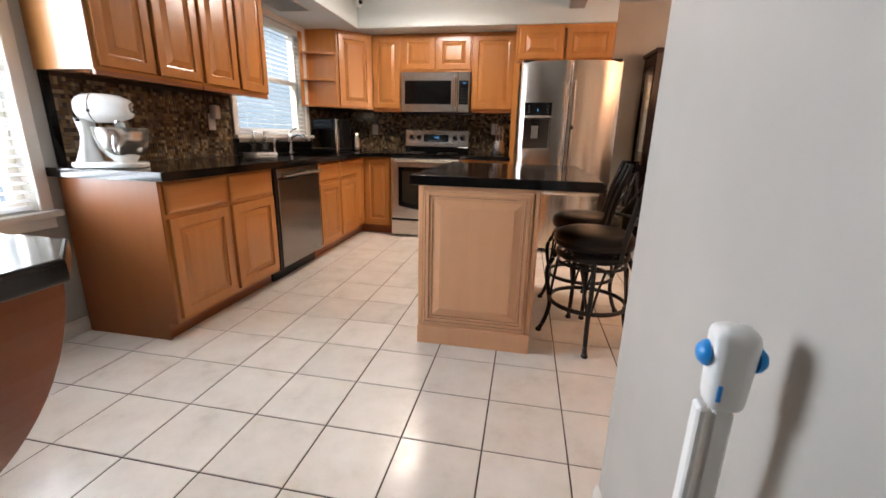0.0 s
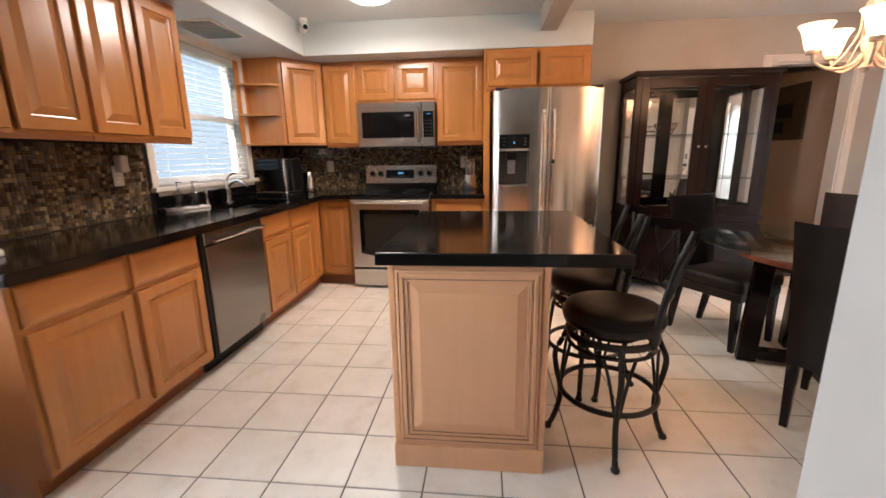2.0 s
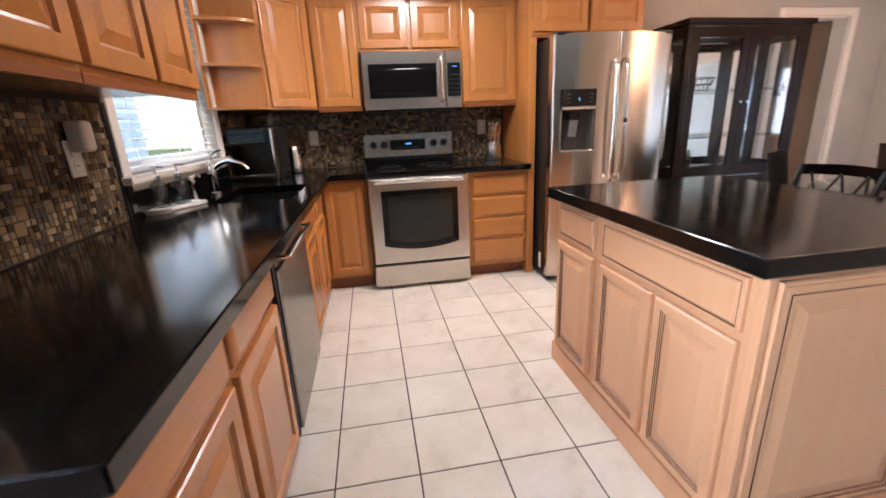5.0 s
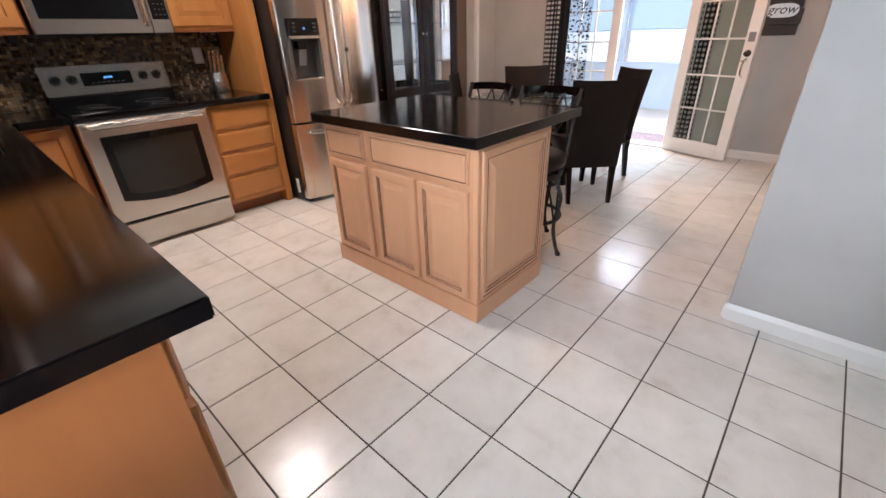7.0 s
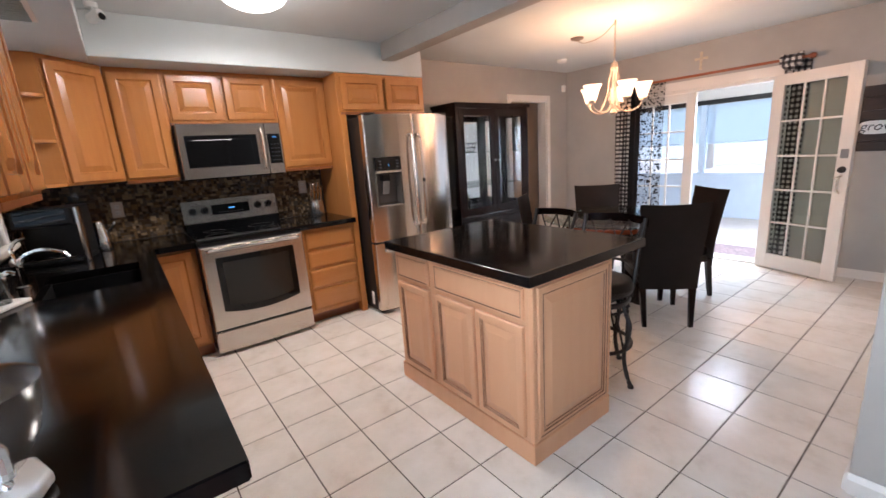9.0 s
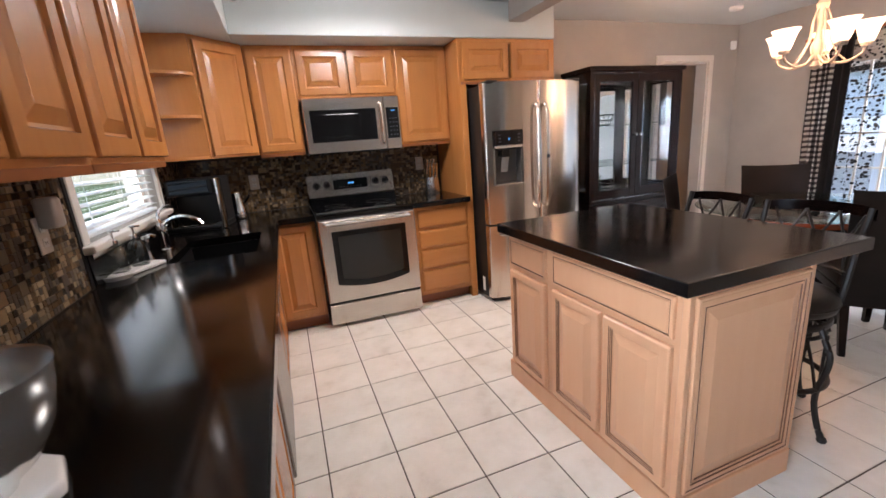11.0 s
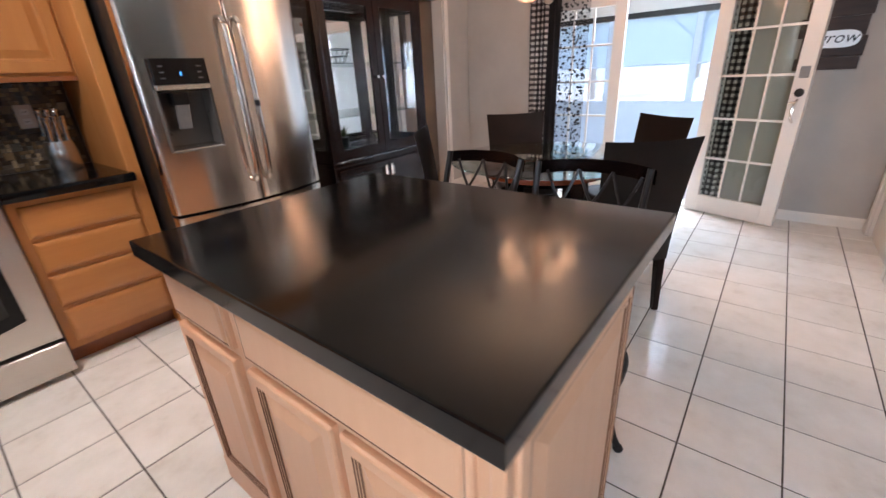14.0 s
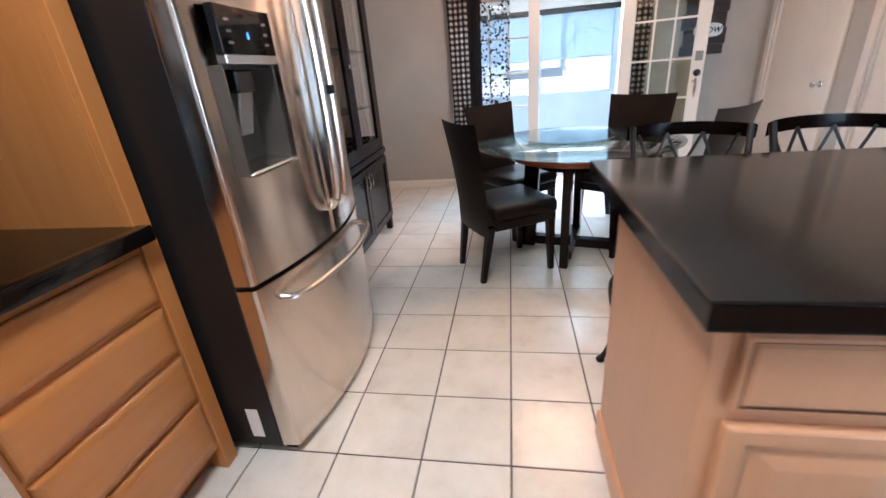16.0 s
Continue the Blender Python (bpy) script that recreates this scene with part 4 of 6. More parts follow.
def mosaic(name, parent, place, length, z0, z1, holes=(), single=0.0):
    """Small square and oblong pieces in a running pattern, each with its own faces; those of the first stretch are objects of their own."""
    u = 0.021
    nu, nz = int(length / u), int((z1 - z0) / u)
    used = set()
    vs, fs = [], []
    rnd = random.Random(len(name) + nu)
    for i in range(nu):
        for j in range(nz):
            if (i, j) in used:
                continue
            w, h = 1, 1
            r = rnd.random()
            if r < 0.16 and i + 1 < nu and (i + 1, j) not in used:
                w = 2
            elif r < 0.26 and j + 1 < nz and (i, j + 1) not in used:
                h = 2
            elif r < 0.31 and i + 1 < nu and j + 1 < nz and not {(i + 1, j), (i + 1, j + 1), (i, j + 1)} & used:
                w, h = 2, 2
            for a in range(w):
                for c in range(h):
                    used.add((i + a, j + c))
            a0, a1, c0, c1 = i * u + 0.001, (i + w) * u - 0.001, z0 + j * u + 0.001, z0 + (j + h) * u - 0.001
            am, cm = (a0 + a1) / 2, (c0 + c1) / 2
            if any(p < am < q and r0 < cm < r1 for p, q, r0, r1 in holes):
                continue
            dep = 0.003 + 0.0012 * rnd.random()
            e = 0.0012
            if a1 < single:
                o = Vector(place(a0, 0, c0))
                if (w, h) not in PIECES:
                    dep = 0.0036
                    pts = [Vector(place(*q)) - o for q in ((a0, 0, c0), (a1, 0, c0), (a1, 0, c1), (a0, 0, c1), (a0 + e, dep, c0 + e), (a1 - e, dep, c0 + e), (a1 - e, dep, c1 - e), (a0 + e, dep, c1 - e))]
                    pm = bpy.data.meshes.new("mosaic_tile")
                    pm.from_pydata(pts, [], [(0, 1, 5, 4), (1, 2, 6, 5), (2, 3, 7, 6), (3, 0, 4, 7), (4, 5, 6, 7)])
                    pm.materials.append(M["mosaic"])
                    PIECES[w, h] = pm
                piece = new("mosaic_tile", PIECES[w, h])
                piece.parent = parent
                piece.location = o + Vector((0.0004 * rnd.random(), 0, 0))
                continue
            k = len(vs)
            vs += [place(a0, 0, c0), place(a1, 0, c0), place(a1, 0, c1), place(a0, 0, c1), place(a0 + e, dep, c0 + e), place(a1 - e, dep, c0 + e), place(a1 - e, dep, c1 - e), place(a0 + e, dep, c1 - e)]
            fs += [(k, k + 1, k + 5, k + 4), (k + 1, k + 2, k + 6, k + 5), (k + 2, k + 3, k + 7, k + 6), (k + 3, k, k + 4, k + 7), (k + 4, k + 5, k + 6, k + 7)]
    me = bpy.data.meshes.new(name)
    me.from_pydata(vs, [], fs)
    me.materials.append(M["mosaic"])
    ob = new(name, me)
    ob.parent = parent
    bm = bmesh.new()
    bm.from_mesh(me)
    bmesh.ops.recalc_face_normals(bm, faces=bm.faces)
    bm.to_mesh(me)
    bm.free()
    return tagged(ob, kind="stuff")


mosaic("mosaic_pieces", bs, lambda a, d, z: (W + 0.0062 + d, 2.53 + a, z), 1.38, 0.915, 1.37, single=0.36)
setting("backsplash_strip", box(W + 0.007, W + 0.020, 3.906, 5.12, 0.911, 1.016, 0.002), M["stone"], "black stone upstand below the sink window", "trim")
mosaic("mosaic_pieces", bs, lambda a, d, z: (W + 0.0062 + d, 5.14 + a, z), 0.62, 0.915, 1.37)
mosaic("mosaic_pieces", bs2, lambda a, d, z: (W + 0.03 + a, N - 0.0062 - d, z), 2.16, 0.915, 1.37)
setting("backsplash_edge", box(W + 0.0008, W + 0.022, 2.487, 2.528, 0.911, 1.374, 0.003), M["stone"], "black stone edging strip on the backsplash", "trim")
setting("backsplash_edge", box(W + 0.0008, W + 0.022, 3.868, 3.905, 0.911, 1.05, 0.003), M["stone"], "black stone edging strip beside the window", "trim")


def outlet(m, label):
    o = thing("wall_outlet", m, label, "outlet", "wall outlets")
    part("plate", box(-0.037, 0.037, -0.006, 0, -0.06, 0.06, 0.003), M["trim"], o)
    for z in (-0.024, 0.024):
        part("socket", box(-0.017, 0.017, -0.008, -0.0055, z - 0.015, z + 0.015, 0.003), M["white"], o)
        for x in (-0.006, 0.006):
            part("slot", box(x - 0.0012, x + 0.0012, -0.0085, -0.0075, z - 0.005, z + 0.005), M["black"], o)
    return o


outlet(pose(W + 0.012, 3.62, 1.17, 0, 0, 90), "cream wall outlet on the mosaic backsplash")
plug = thing("plug_in_warmer", pose(W + 0.02, 3.62, 1.24, 0, 0, 90), "cream plug-in air freshener in the outlet", "air freshener")
smooth(part("body", box(-0.028, 0.028, -0.06, 0.0, -0.05, 0.05, 0.014, seg=3), M["trim"], plug))
outlet(pose(-2.02, N - 0.012, 1.16), "cream wall outlet beside the stove")
outlet(pose(-0.565, N - 0.012, 1.19), "cream wall outlet above the small worktop")


# ---- stove ----
def sagged(x0, x1, z0, z1, sag, y, thick=0.004):
    """A thin upright panel facing -y whose lower edge bows downwards."""
    pts = [(x1, z1), (x0, z1)] + [(x0 + (x1 - x0) * k / 14, z0 - sag * (1 - (k / 7 - 1) ** 2)) for k in range(15)]
    return shifted(poly_prism(pts, -thick, 0), pose(0, y, 0, 90))


st = thing("stove", pose(-1.609, 5.09, 0), "stainless steel electric range with a black glass cooktop", "stove")
SW = 0.757
part("body", box(0.004, SW - 0.004, 0.05, 0.64, 0.02, 0.895, 0.002), M["darkgrey"], st)
for x in (0.04, SW - 0.04):
    for y in (0.10, 0.58):
        part("foot", cyl(0.018, 0.018, 0, 0.0195, 12, at=(x, y)), M["black"], st)
part("cooktop", box(0, SW, 0.0, 0.60, 0.896, 0.916, 0.005, seg=2), M["blackglass"], st, "black glass cooktop")
for x, y, r in ((0.19, 0.17, 0.105), (0.56, 0.17, 0.08), (0.19, 0.44, 0.08), (0.56, 0.44, 0.105)):
    part("burner_ring", tube(circle(r, 0.9164, 36, (x, y)), 0.0006, 6, closed=True), M["recess"], st)
part("front_rail", box(0.002, SW - 0.002, 0.006, 0.05, 0.872, 0.8955, 0.003), M["black"], st)
door = part("oven_door", ringed(0.004, SW - 0.004, 0.215, 0.868, [(0, 0.010), (0.004, 0.002), (0.010, 0.0)], -0.012, 0.058), M["steel_h"], st)
part("oven_window", sagged(0.092, SW - 0.092, 0.36, 0.775, 0.04, -0.0165), M["blackglass"], door, "black oven window border")
part("window_glass", sagged(0.135, SW - 0.135, 0.405, 0.735, 0.034, -0.0185, 0.0015), M["ovenglass"], door)
part("door_handle", tube(spline([(0.05, -0.012, 0.836), (0.055, -0.05, 0.838), (0.10, -0.058, 0.839), (SW / 2, -0.062, 0.839), (SW - 0.10, -0.058, 0.839), (SW - 0.055, -0.05, 0.838), (SW - 0.05, -0.012, 0.836)]), 0.013, 10), M["steel_h"], door, "stainless bar handle")
part("gap", box(0.01, SW - 0.01, 0.01, 0.05, 0.196, 0.215), M["black"], st)
part("storage_drawer", ringed(0.004, SW - 0.004, 0.03, 0.196, [(0, 0.008), (0.006, 0.0)], -0.006, 0.055), M["steel_h"], st)
bgd = part("backguard", sheet(lambda u, v: (u * SW, 0.585 + 0.035 * (0.22 + 0.78 * v), 0.982 + 0.183 * v), 1, 1, -0.055), M["guard"], st)
part("backguard_base", box(0, SW, 0.572, 0.685, 0.90, 0.9815, 0.006, seg=2), M["blackglass"], st, "glossy black riser")
def on_guard(x, z, out=0.0):
    v = (z - 0.93) / 0.235
    return pose(x, 0.585 + 0.035 * v - out, z, 90 - 8.5)
disp = part("display", shifted(box(-0.15, 0.15, -0.042, 0.042, 0, 0.003, 0.001), on_guard(SW / 2 - 0.01, 1.075)), M["blackglass"], bgd, "black control display")
for k, (x, w) in enumerate(((-0.022, 0.004), (-0.012, 0.010), (0.004, 0.010), (0.019, 0.010))):
    part("digit", shifted(box(x - w / 2, x + w / 2, -0.004, 0.010, 0.0, 0.0008), on_guard(SW / 2 - 0.005, 1.08, 0.0035)), M["display"], disp, "lit blue digit bar")
for i in range(7):
    part("key_mark", shifted(box(-0.008, 0.008, -0.002, 0.002, 0.0, 0.0006), on_guard(SW / 2 - 0.10 + 0.03 * i, 1.052, 0.0035)), M["grey_plastic"], disp)
for x in (0.075, 0.165, SW - 0.165, SW - 0.075):
    kn = part("knob", shifted(lathe([(0, 0), (0.030, 0), (0.030, 0.006), (0.024, 0.009), (0.021, 0.028), (0.0, 0.030)], 24), on_guard(x, 1.078)), M["black"], bgd, "black control knob")
    smooth(kn)
    part("pointer", shifted(box(-0.004, 0.004, -0.02, 0.02, 0.028, 0.036, 0.002), on_guard(x, 1.078)), M["black"], kn)

# ---- microwave ----
mw = thing("microwave", pose(-1.573, 5.37, 1.347), "stainless over-the-range microwave with a black window", "microwave")
MW, MH = 0.752, 0.412
part("body", box(0, MW, 0.03, N - 5.37 - 0.001, 0, MH, 0.003), M["darkgrey"], mw)
md = part("door", ringed(0, 0.625, 0.0, MH, [(0, 0.006), (0.005, 0.0)], -0.0, 0.029), M["steel_h"], mw)
part("window", ringed(0.045, 0.555, 0.085, 0.325, [(0, 0.002), (0.004, 0)], -0.004, 0.0035), M["blackglass"], md)
part("window_mesh", ringed(0.085, 0.515, 0.12, 0.29, [(0, 0.0006), (0.002, 0)], -0.0058, 0.0015), M["blackglass"], md)
part("door_handle", tube(spline([(0.595, -0.002, 0.05), (0.595, -0.03, 0.06), (0.595, -0.038, 0.10), (0.595, -0.042, 0.2), (0.595, -0.038, 0.31), (0.595, -0.03, 0.35), (0.595, -0.002, 0.36)]), 0.012, 10), M["steel"], md, "curved stainless handle")
cp = part("control_panel", ringed(0.628, MW, 0.0, MH, [(0, 0.006), (0.004, 0.0)], -0.0, 0.029), M["steel_h"], mw)
cg = part("control_glass", ringed(0.640, MW - 0.012, 0.085, 0.325, [(0, 0.002), (0.003, 0)], -0.004, 0.0035), M["blackglass"], cp)
for k in range(3):
    part("digit", box(0.680 + 0.011 * k, 0.687 + 0.011 * k, -0.0052, -0.0042, 0.295, 0.305), M["display"], cg)
for i in range(3):
    for j in range(5):
        part("key_mark", box(0.662 + 0.026 * i, 0.674 + 0.026 * i, -0.0050, -0.0042, 0.11 + 0.032 * j, 0.116 + 0.032 * j), M["keymark"], cg)
for x in (0.13, MW - 0.13):
    part("cooktop_lamp", box(x - 0.035, x + 0.035, 0.10, 0.15, -0.012, -0.0065, 0.002), M["recess"], mw, "small unlit cooktop lamp")
part("vent_grille", box(0.01, MW - 0.01, 0.05, 0.33, -0.006, -0.0005), M["black"], mw)


# ---- refrigerator ----
fr = thing("refrigerator", pose(-0.283, 4.845, 0), "stainless french-door refrigerator with a water dispenser", "refrigerator")
FW = 0.892
def bow(x, k=0.075):
    return k * (2 * x / FW - 1) ** 2
def bowed(x0, x1, z0, z1, back=0.135, n=10, left=True, right=True, bm=None):
    """A door slab whose front follows the bow of the whole front; its outer vertical edges may be rounded."""
    own = bmesh.new()
    r = 0.012
    xs = [x0 + (x1 - x0) * k / n for k in range(n + 1)]
    xs += [x0 + r * (1 - math.cos(k * math.pi / 8)) for k in (1, 2, 3, 4)] if left else []
    xs += [x1 - r * (1 - math.cos(k * math.pi / 8)) for k in (1, 2, 3, 4)] if right else []
    prof = []
    for x in sorted(set(xs)):
        e = min(x - x0 if left else r, x1 - x if right else r, r)
        prof.append((x, bow(x) + r * (1 - math.sqrt(max(0, 1 - (1 - e / r) ** 2)))))
    prof = [(x0, back)] + prof + [(x1, back)]
    lo = [own.verts.new((x, y, z0)) for x, y in prof]
    hi = [own.verts.new((x, y, z1)) for x, y in prof]
    for i in range(len(prof)):
        j = (i + 1) % len(prof)
        own.faces.new((lo[i], lo[j], hi[j], hi[i]))
    own.faces.new(hi)
    own.faces.new(lo[::-1])
    return own if bm is None else join(bm, own)


part("body", box(0.004, FW - 0.004, 0.14, 0.90, 0.03, 1.765, 0.004), M["darkgrey"], fr, "dark grey painted case")
part("base_grille", box(0.02, FW - 0.02, 0.10, 0.14, 0.012, 0.05), M["black"], fr)
for x in (0.06, FW - 0.06):
    for y in (0.2, 0.85):
        part("foot", cyl(0.02, 0.02, 0, 0.0299, 12, at=(x, y)), M["black"], fr)
DX0, DX1, DZ0, DZ1 = 0.055, 0.30, 1.0, 1.42
left_door = bowed(0.0, DX0, 0.685, 1.775, n=2, right=False)
bowed(DX1, FW / 2 - 0.003, 0.685, 1.775, n=4, left=False, bm=left_door)
bowed(DX0, DX1, 0.685, DZ0, n=6, left=False, right=False, bm=left_door)
bowed(DX0, DX1, DZ1, 1.775, n=6, left=False, right=False, bm=left_door)
fl = smooth(part("door", left_door, M["steel"], fr), 40)
frr = smooth(part("door", bowed(FW / 2 + 0.003, FW, 0.685, 1.775), M["steel"], fr), 40)
dwr = smooth(part("freezer_drawer", bowed(0.0, FW, 0.045, 0.668), M["steel"], fr), 40)
# dispenser: surround, control face and a recess built as an inner box
yD = bow(0.18)
dp = part("dispenser", box(DX0, DX1, yD - 0.016, yD + 0.01, 1.308, DZ1, 0.003), M["blackglass"], fl, "black dispenser control face")
for j in range(3):
    for x in (0.085, 0.255):
        part("key_mark", box(x, x + 0.02, yD - 0.0172, yD - 0.0162, 1.332 + 0.026 * j, 1.338 + 0.026 * j), M["keymark"], dp)
part("digit", box(0.172, 0.180, yD - 0.0172, yD - 0.0162, 1.345, 1.362), M["display"], dp, "lit blue dispenser mark")
part("dispenser_bar", box(DX0, DX1, yD - 0.019, yD + 0.01, 1.285, 1.3075, 0.003), M["steel_h"], fl)
yB = yD + 0.085
part("recess_side", box(DX0, DX0 + 0.006, yD, yB, DZ0, 1.2845), M["recess"], fl)
part("recess_side", box(DX1 - 0.006, DX1, yD, yB, DZ0, 1.2845), M["recess"], fl)
part("recess_back", box(DX0, DX1, yB, yB + 0.01, DZ0, DZ1), M["recess"], fl, "dark dispenser recess")
part("recess_top", box(DX0 + 0.006, DX1 - 0.006, yD + 0.01, yB, 1.275, 1.2845), M["darkgrey"], fl)
part("tray", shifted(box(DX0 + 0.006, DX1 - 0.006, -0.05, 0.045, -0.004, 0.004, 0.002), pose(0, yD + 0.043, DZ0 + 0.012, 8)), M["steel_h"], fl)
part("tray_lip", box(DX0, DX1, yD - 0.014, yD + 0.004, DZ0 - 0.004, DZ0 + 0.008, 0.003), M["steel_h"], fl)
part("paddle", shifted(box(-0.032, 0.032, -0.005, 0.005, -0.06, 0.06, 0.004), pose(0.16, yD + 0.035, 1.16, 14)), M["grey_plastic"], fl)
part("chute", box(0.12, 0.20, yD + 0.01, yD + 0.07, 1.215, 1.274, 0.006), M["black"], fl)
for d, x in ((fl, FW / 2 - 0.038), (frr, FW / 2 + 0.038)):
    y = bow(x)
    part("door_handle", tube(spline([(x, y + 0.005, 0.80), (x, y - 0.035, 0.81), (x, y - 0.058, 0.90), (x, y - 0.066, 1.19), (x, y - 0.058, 1.50), (x, y - 0.035, 1.59), (x, y + 0.005, 1.60)]), 0.013, 10), M["steel"], d, "long curved stainless handle")
part("handle_band", cyl(0.0145, 0.0145, 1.185, 1.215, 12, at=(FW / 2 + 0.038, bow(FW / 2) - 0.066)), M["black"], frr)
part("drawer_handle", tube(spline([(0.09, bow(0.09) + 0.002, 0.60), (0.10, bow(0.1) - 0.04, 0.60), (0.2, bow(0.2) - 0.056, 0.60), (FW / 2, -0.062, 0.60), (FW - 0.2, bow(0.2) - 0.056, 0.60), (FW - 0.10, bow(0.1) - 0.04, 0.60), (FW - 0.09, bow(0.09) + 0.002, 0.60)]), 0.013, 10), M["steel_h"], dwr, "long curved stainless handle")
part("label_sticker", box(0.0015, 0.0035, 0.20, 0.245, 0.075, 0.20), M["white"], fr, "small white label on the case")
part("hinge_cover", box(0.02, 0.12, 0.05, 0.2, 1.766, 1.79, 0.006), M["darkgrey"], fr)
part("hinge_cover", box(FW - 0.12, FW - 0.02, 0.05, 0.2, 1.766, 1.79, 0.006), M["darkgrey"], fr)


# ---- island ----
isl = thing("kitchen_island", pose(0, 0, 0), "pale maple kitchen island with three doors and a paneled end", "kitchen island")
IX0, IX1, IY0, IY1 = -0.695, -0.108, 2.772, 3.868
part("body", box(IX0, IX1, IY0, IY1, 0.0, 0.868, 0.002), M["isl"], isl)
part("plinth", box(IX0 - 0.010, IX1 + 0.008, IY0 - 0.010, IY1 + 0.01, 0.0, 0.105, 0.003), M["isl"], isl)
# paneled south end
part("end_panel", ringed(IX0 + 0.022, IX1 - 0.022, 0.125, 0.85, ENDPANEL, IY0 - 0.014, 0.0139), [M["isl"], M["groove"]], isl)
part("corner_post", box(IX0 - 0.006, IX0 + 0.018, IY0 - 0.006, IY0 + 0.02, 0.1055, 0.866, 0.003), M["isl"], isl)
part("corner_post", box(IX1 - 0.018, IX1 + 0.006, IY0 - 0.006, IY0 + 0.02, 0.1055, 0.866, 0.003), M["isl"], isl)
part("back_panel", shifted(ringed(0.03, IY1 - IY0 - 0.03, 0.125, 0.85, GLAZED, 0, 0.0139), pose(IX1 + 0.0141, IY0, 0, 0, 0, 90)), [M["isl"], M["groove"]], isl)
# west front: local x runs along -y of the world
def iw(y):
    return pose(IX0 - 0.02, y, 0, 0, 0, -90)
for a, b in ((3.83, 3.51), (3.452, 2.815)):
    part("drawer_front", shifted(ringed(0, a - b, 0.70, 0.845, GLAZED_SLAB, 0, 0.0199), iw(a)), [M["isl"], M["groove"]], isl)
for a, b in ((3.83, 3.51), (3.452, 3.142), (3.118, 2.815)):
    part("door", shifted(ringed(0, a - b, 0.125, 0.672, GLAZED, 0, 0.0199), iw(a)), [M["isl"], M["groove"]], isl)
it = thing("island_worktop", pose(0, 0, 0), "polished black stone island top with an overhang", "worktop")
slab = poly_prism([(-0.742, 2.745), (0.176, 2.745), (0.176, 3.904), (-0.742, 3.904)], 0.8685, 0.918, None, 0.005)
part("slab", slab, M["stone"], it)


# ---- bar stools ----
def bar_stool(m, label):
    """Origin at the floor under the seat; the back is on +x."""
    root = thing("bar_stool", m, label, "bar stool", "bar stools at the island")
    c = lathe([(0, 0.545), (0.185, 0.545), (0.203, 0.555), (0.210, 0.580), (0.208, 0.600), (0.196, 0.622), (0.165, 0.634), (0.10, 0.640), (0, 0.642)], 36)
    smooth(part("seat", c, M["leather"], root, "round padded dark leather seat"), 60)
    smooth(part("seat_piping", tube(circle(0.209, 0.585, 40), 0.004, 6, closed=True), M["leather"], root))
    smooth(part("swivel_plate", lathe([(0, 0.50), (0.12, 0.50), (0.12, 0.535), (0.19, 0.544), (0, 0.544)], 28), M["iron"], root))
    smooth(part("upper_ring", tube(circle(0.185, 0.505, 40), 0.011, 8, closed=True, flat=1.6), M["iron"], root))
    smooth(part("lower_ring", tube(circle(0.178, 0.455, 40), 0.009, 8, closed=True), M["iron"], root))
    smooth(part("foot_ring", tube(circle(0.205, 0.225, 44), 0.012, 10, closed=True), M["iron"], root, "round iron footrest ring"))
    for k in range(4):
        a = math.radians(-98 + 90 * k)
        d = Vector((math.cos(a), math.sin(a), 0))
        prof = [(0.180, 0.515), (0.205, 0.455), (0.232, 0.39), (0.225, 0.31), (0.205, 0.225), (0.205, 0.15), (0.228, 0.06), (0.250, 0.012)]
        leg = smooth(part("leg", tube(spline([d * r + Vector((0, 0, z)) for r, z in prof]), 0.0125, 8), M["iron"], root))
        f = lathe([(0, 0), (0.016, 0), (0.019, 0.008), (0.014, 0.02), (0, 0.022)], 14)
        smooth(part("foot", shifted(f, pose(d.x * 0.252, d.y * 0.252, 0)), M["iron"], leg))
        # crossed ornament between the rings
        t = Vector((-d.y, d.x, 0))
        e = a + math.radians(45)
        q = Vector((math.cos(e), math.sin(e), 0))
        u = Vector((-q.y, q.x, 0))
        orn = tube([q * 0.182 - u * 0.05 + Vector((0, 0, 0.46)), q * 0.182 + u * 0.05 + Vector((0, 0, 0.50))], 0.005, 6)
        tube([q * 0.182 + u * 0.05 + Vector((0, 0, 0.46)), q * 0.182 - u * 0.05 + Vector((0, 0, 0.50))], 0.005, 6, bm=orn)
        part("ornament", orn, M["iron"], root)
    # curved brace rods that meet under the seat
    for k in range(4):
        a = math.radians(-98 + 90 * k)
        d = Vector((math.cos(a), math.sin(a), 0))
        for s in (-1, 1):
            t = Vector((-d.y, d.x, 0)) * s
            smooth(part("brace", tube(spline([d * 0.178 + t * 0.06 + Vector((0, 0, 0.455)), d * 0.19 + t * 0.035 + Vector((0, 0, 0.36)), d * 0.203 + t * 0.012 + Vector((0, 0, 0.24)), d * 0.204 + Vector((0, 0, 0.17))]), 0.007, 6), M["iron"], root))
    # back
    def arc(r, z, half, lean=0.0, n=9):
        return [(math.cos(h) * r + lean, math.sin(h) * r, z) for h in [math.radians(-half + 2 * half * i / (n - 1)) for i in range(n)]]
    for s in (-1, 1):
        h = math.radians(56 * s)
        smooth(part("back_post", tube(spline([(math.cos(h) * 0.185, math.sin(h) * 0.19, 0.50), (math.cos(h) * 0.20, math.sin(h) * 0.215, 0.62), (math.cos(h) * 0.205 + 0.03, math.sin(h) * 0.222, 0.80), (math.cos(h) * 0.205 + 0.085, math.sin(h) * 0.232, 0.975)]), 0.013, 8, taper=0.9, flat=1.2), M["iron"], root))
    def rail(u, v):
        h = math.radians(-58 + 116 * u)
        z = 0.925 + 0.048 * v + 0.008 * math.sin(math.pi * u)
        return (math.cos(h) * 0.17 + 0.105, math.sin(h) * 0.248, z)
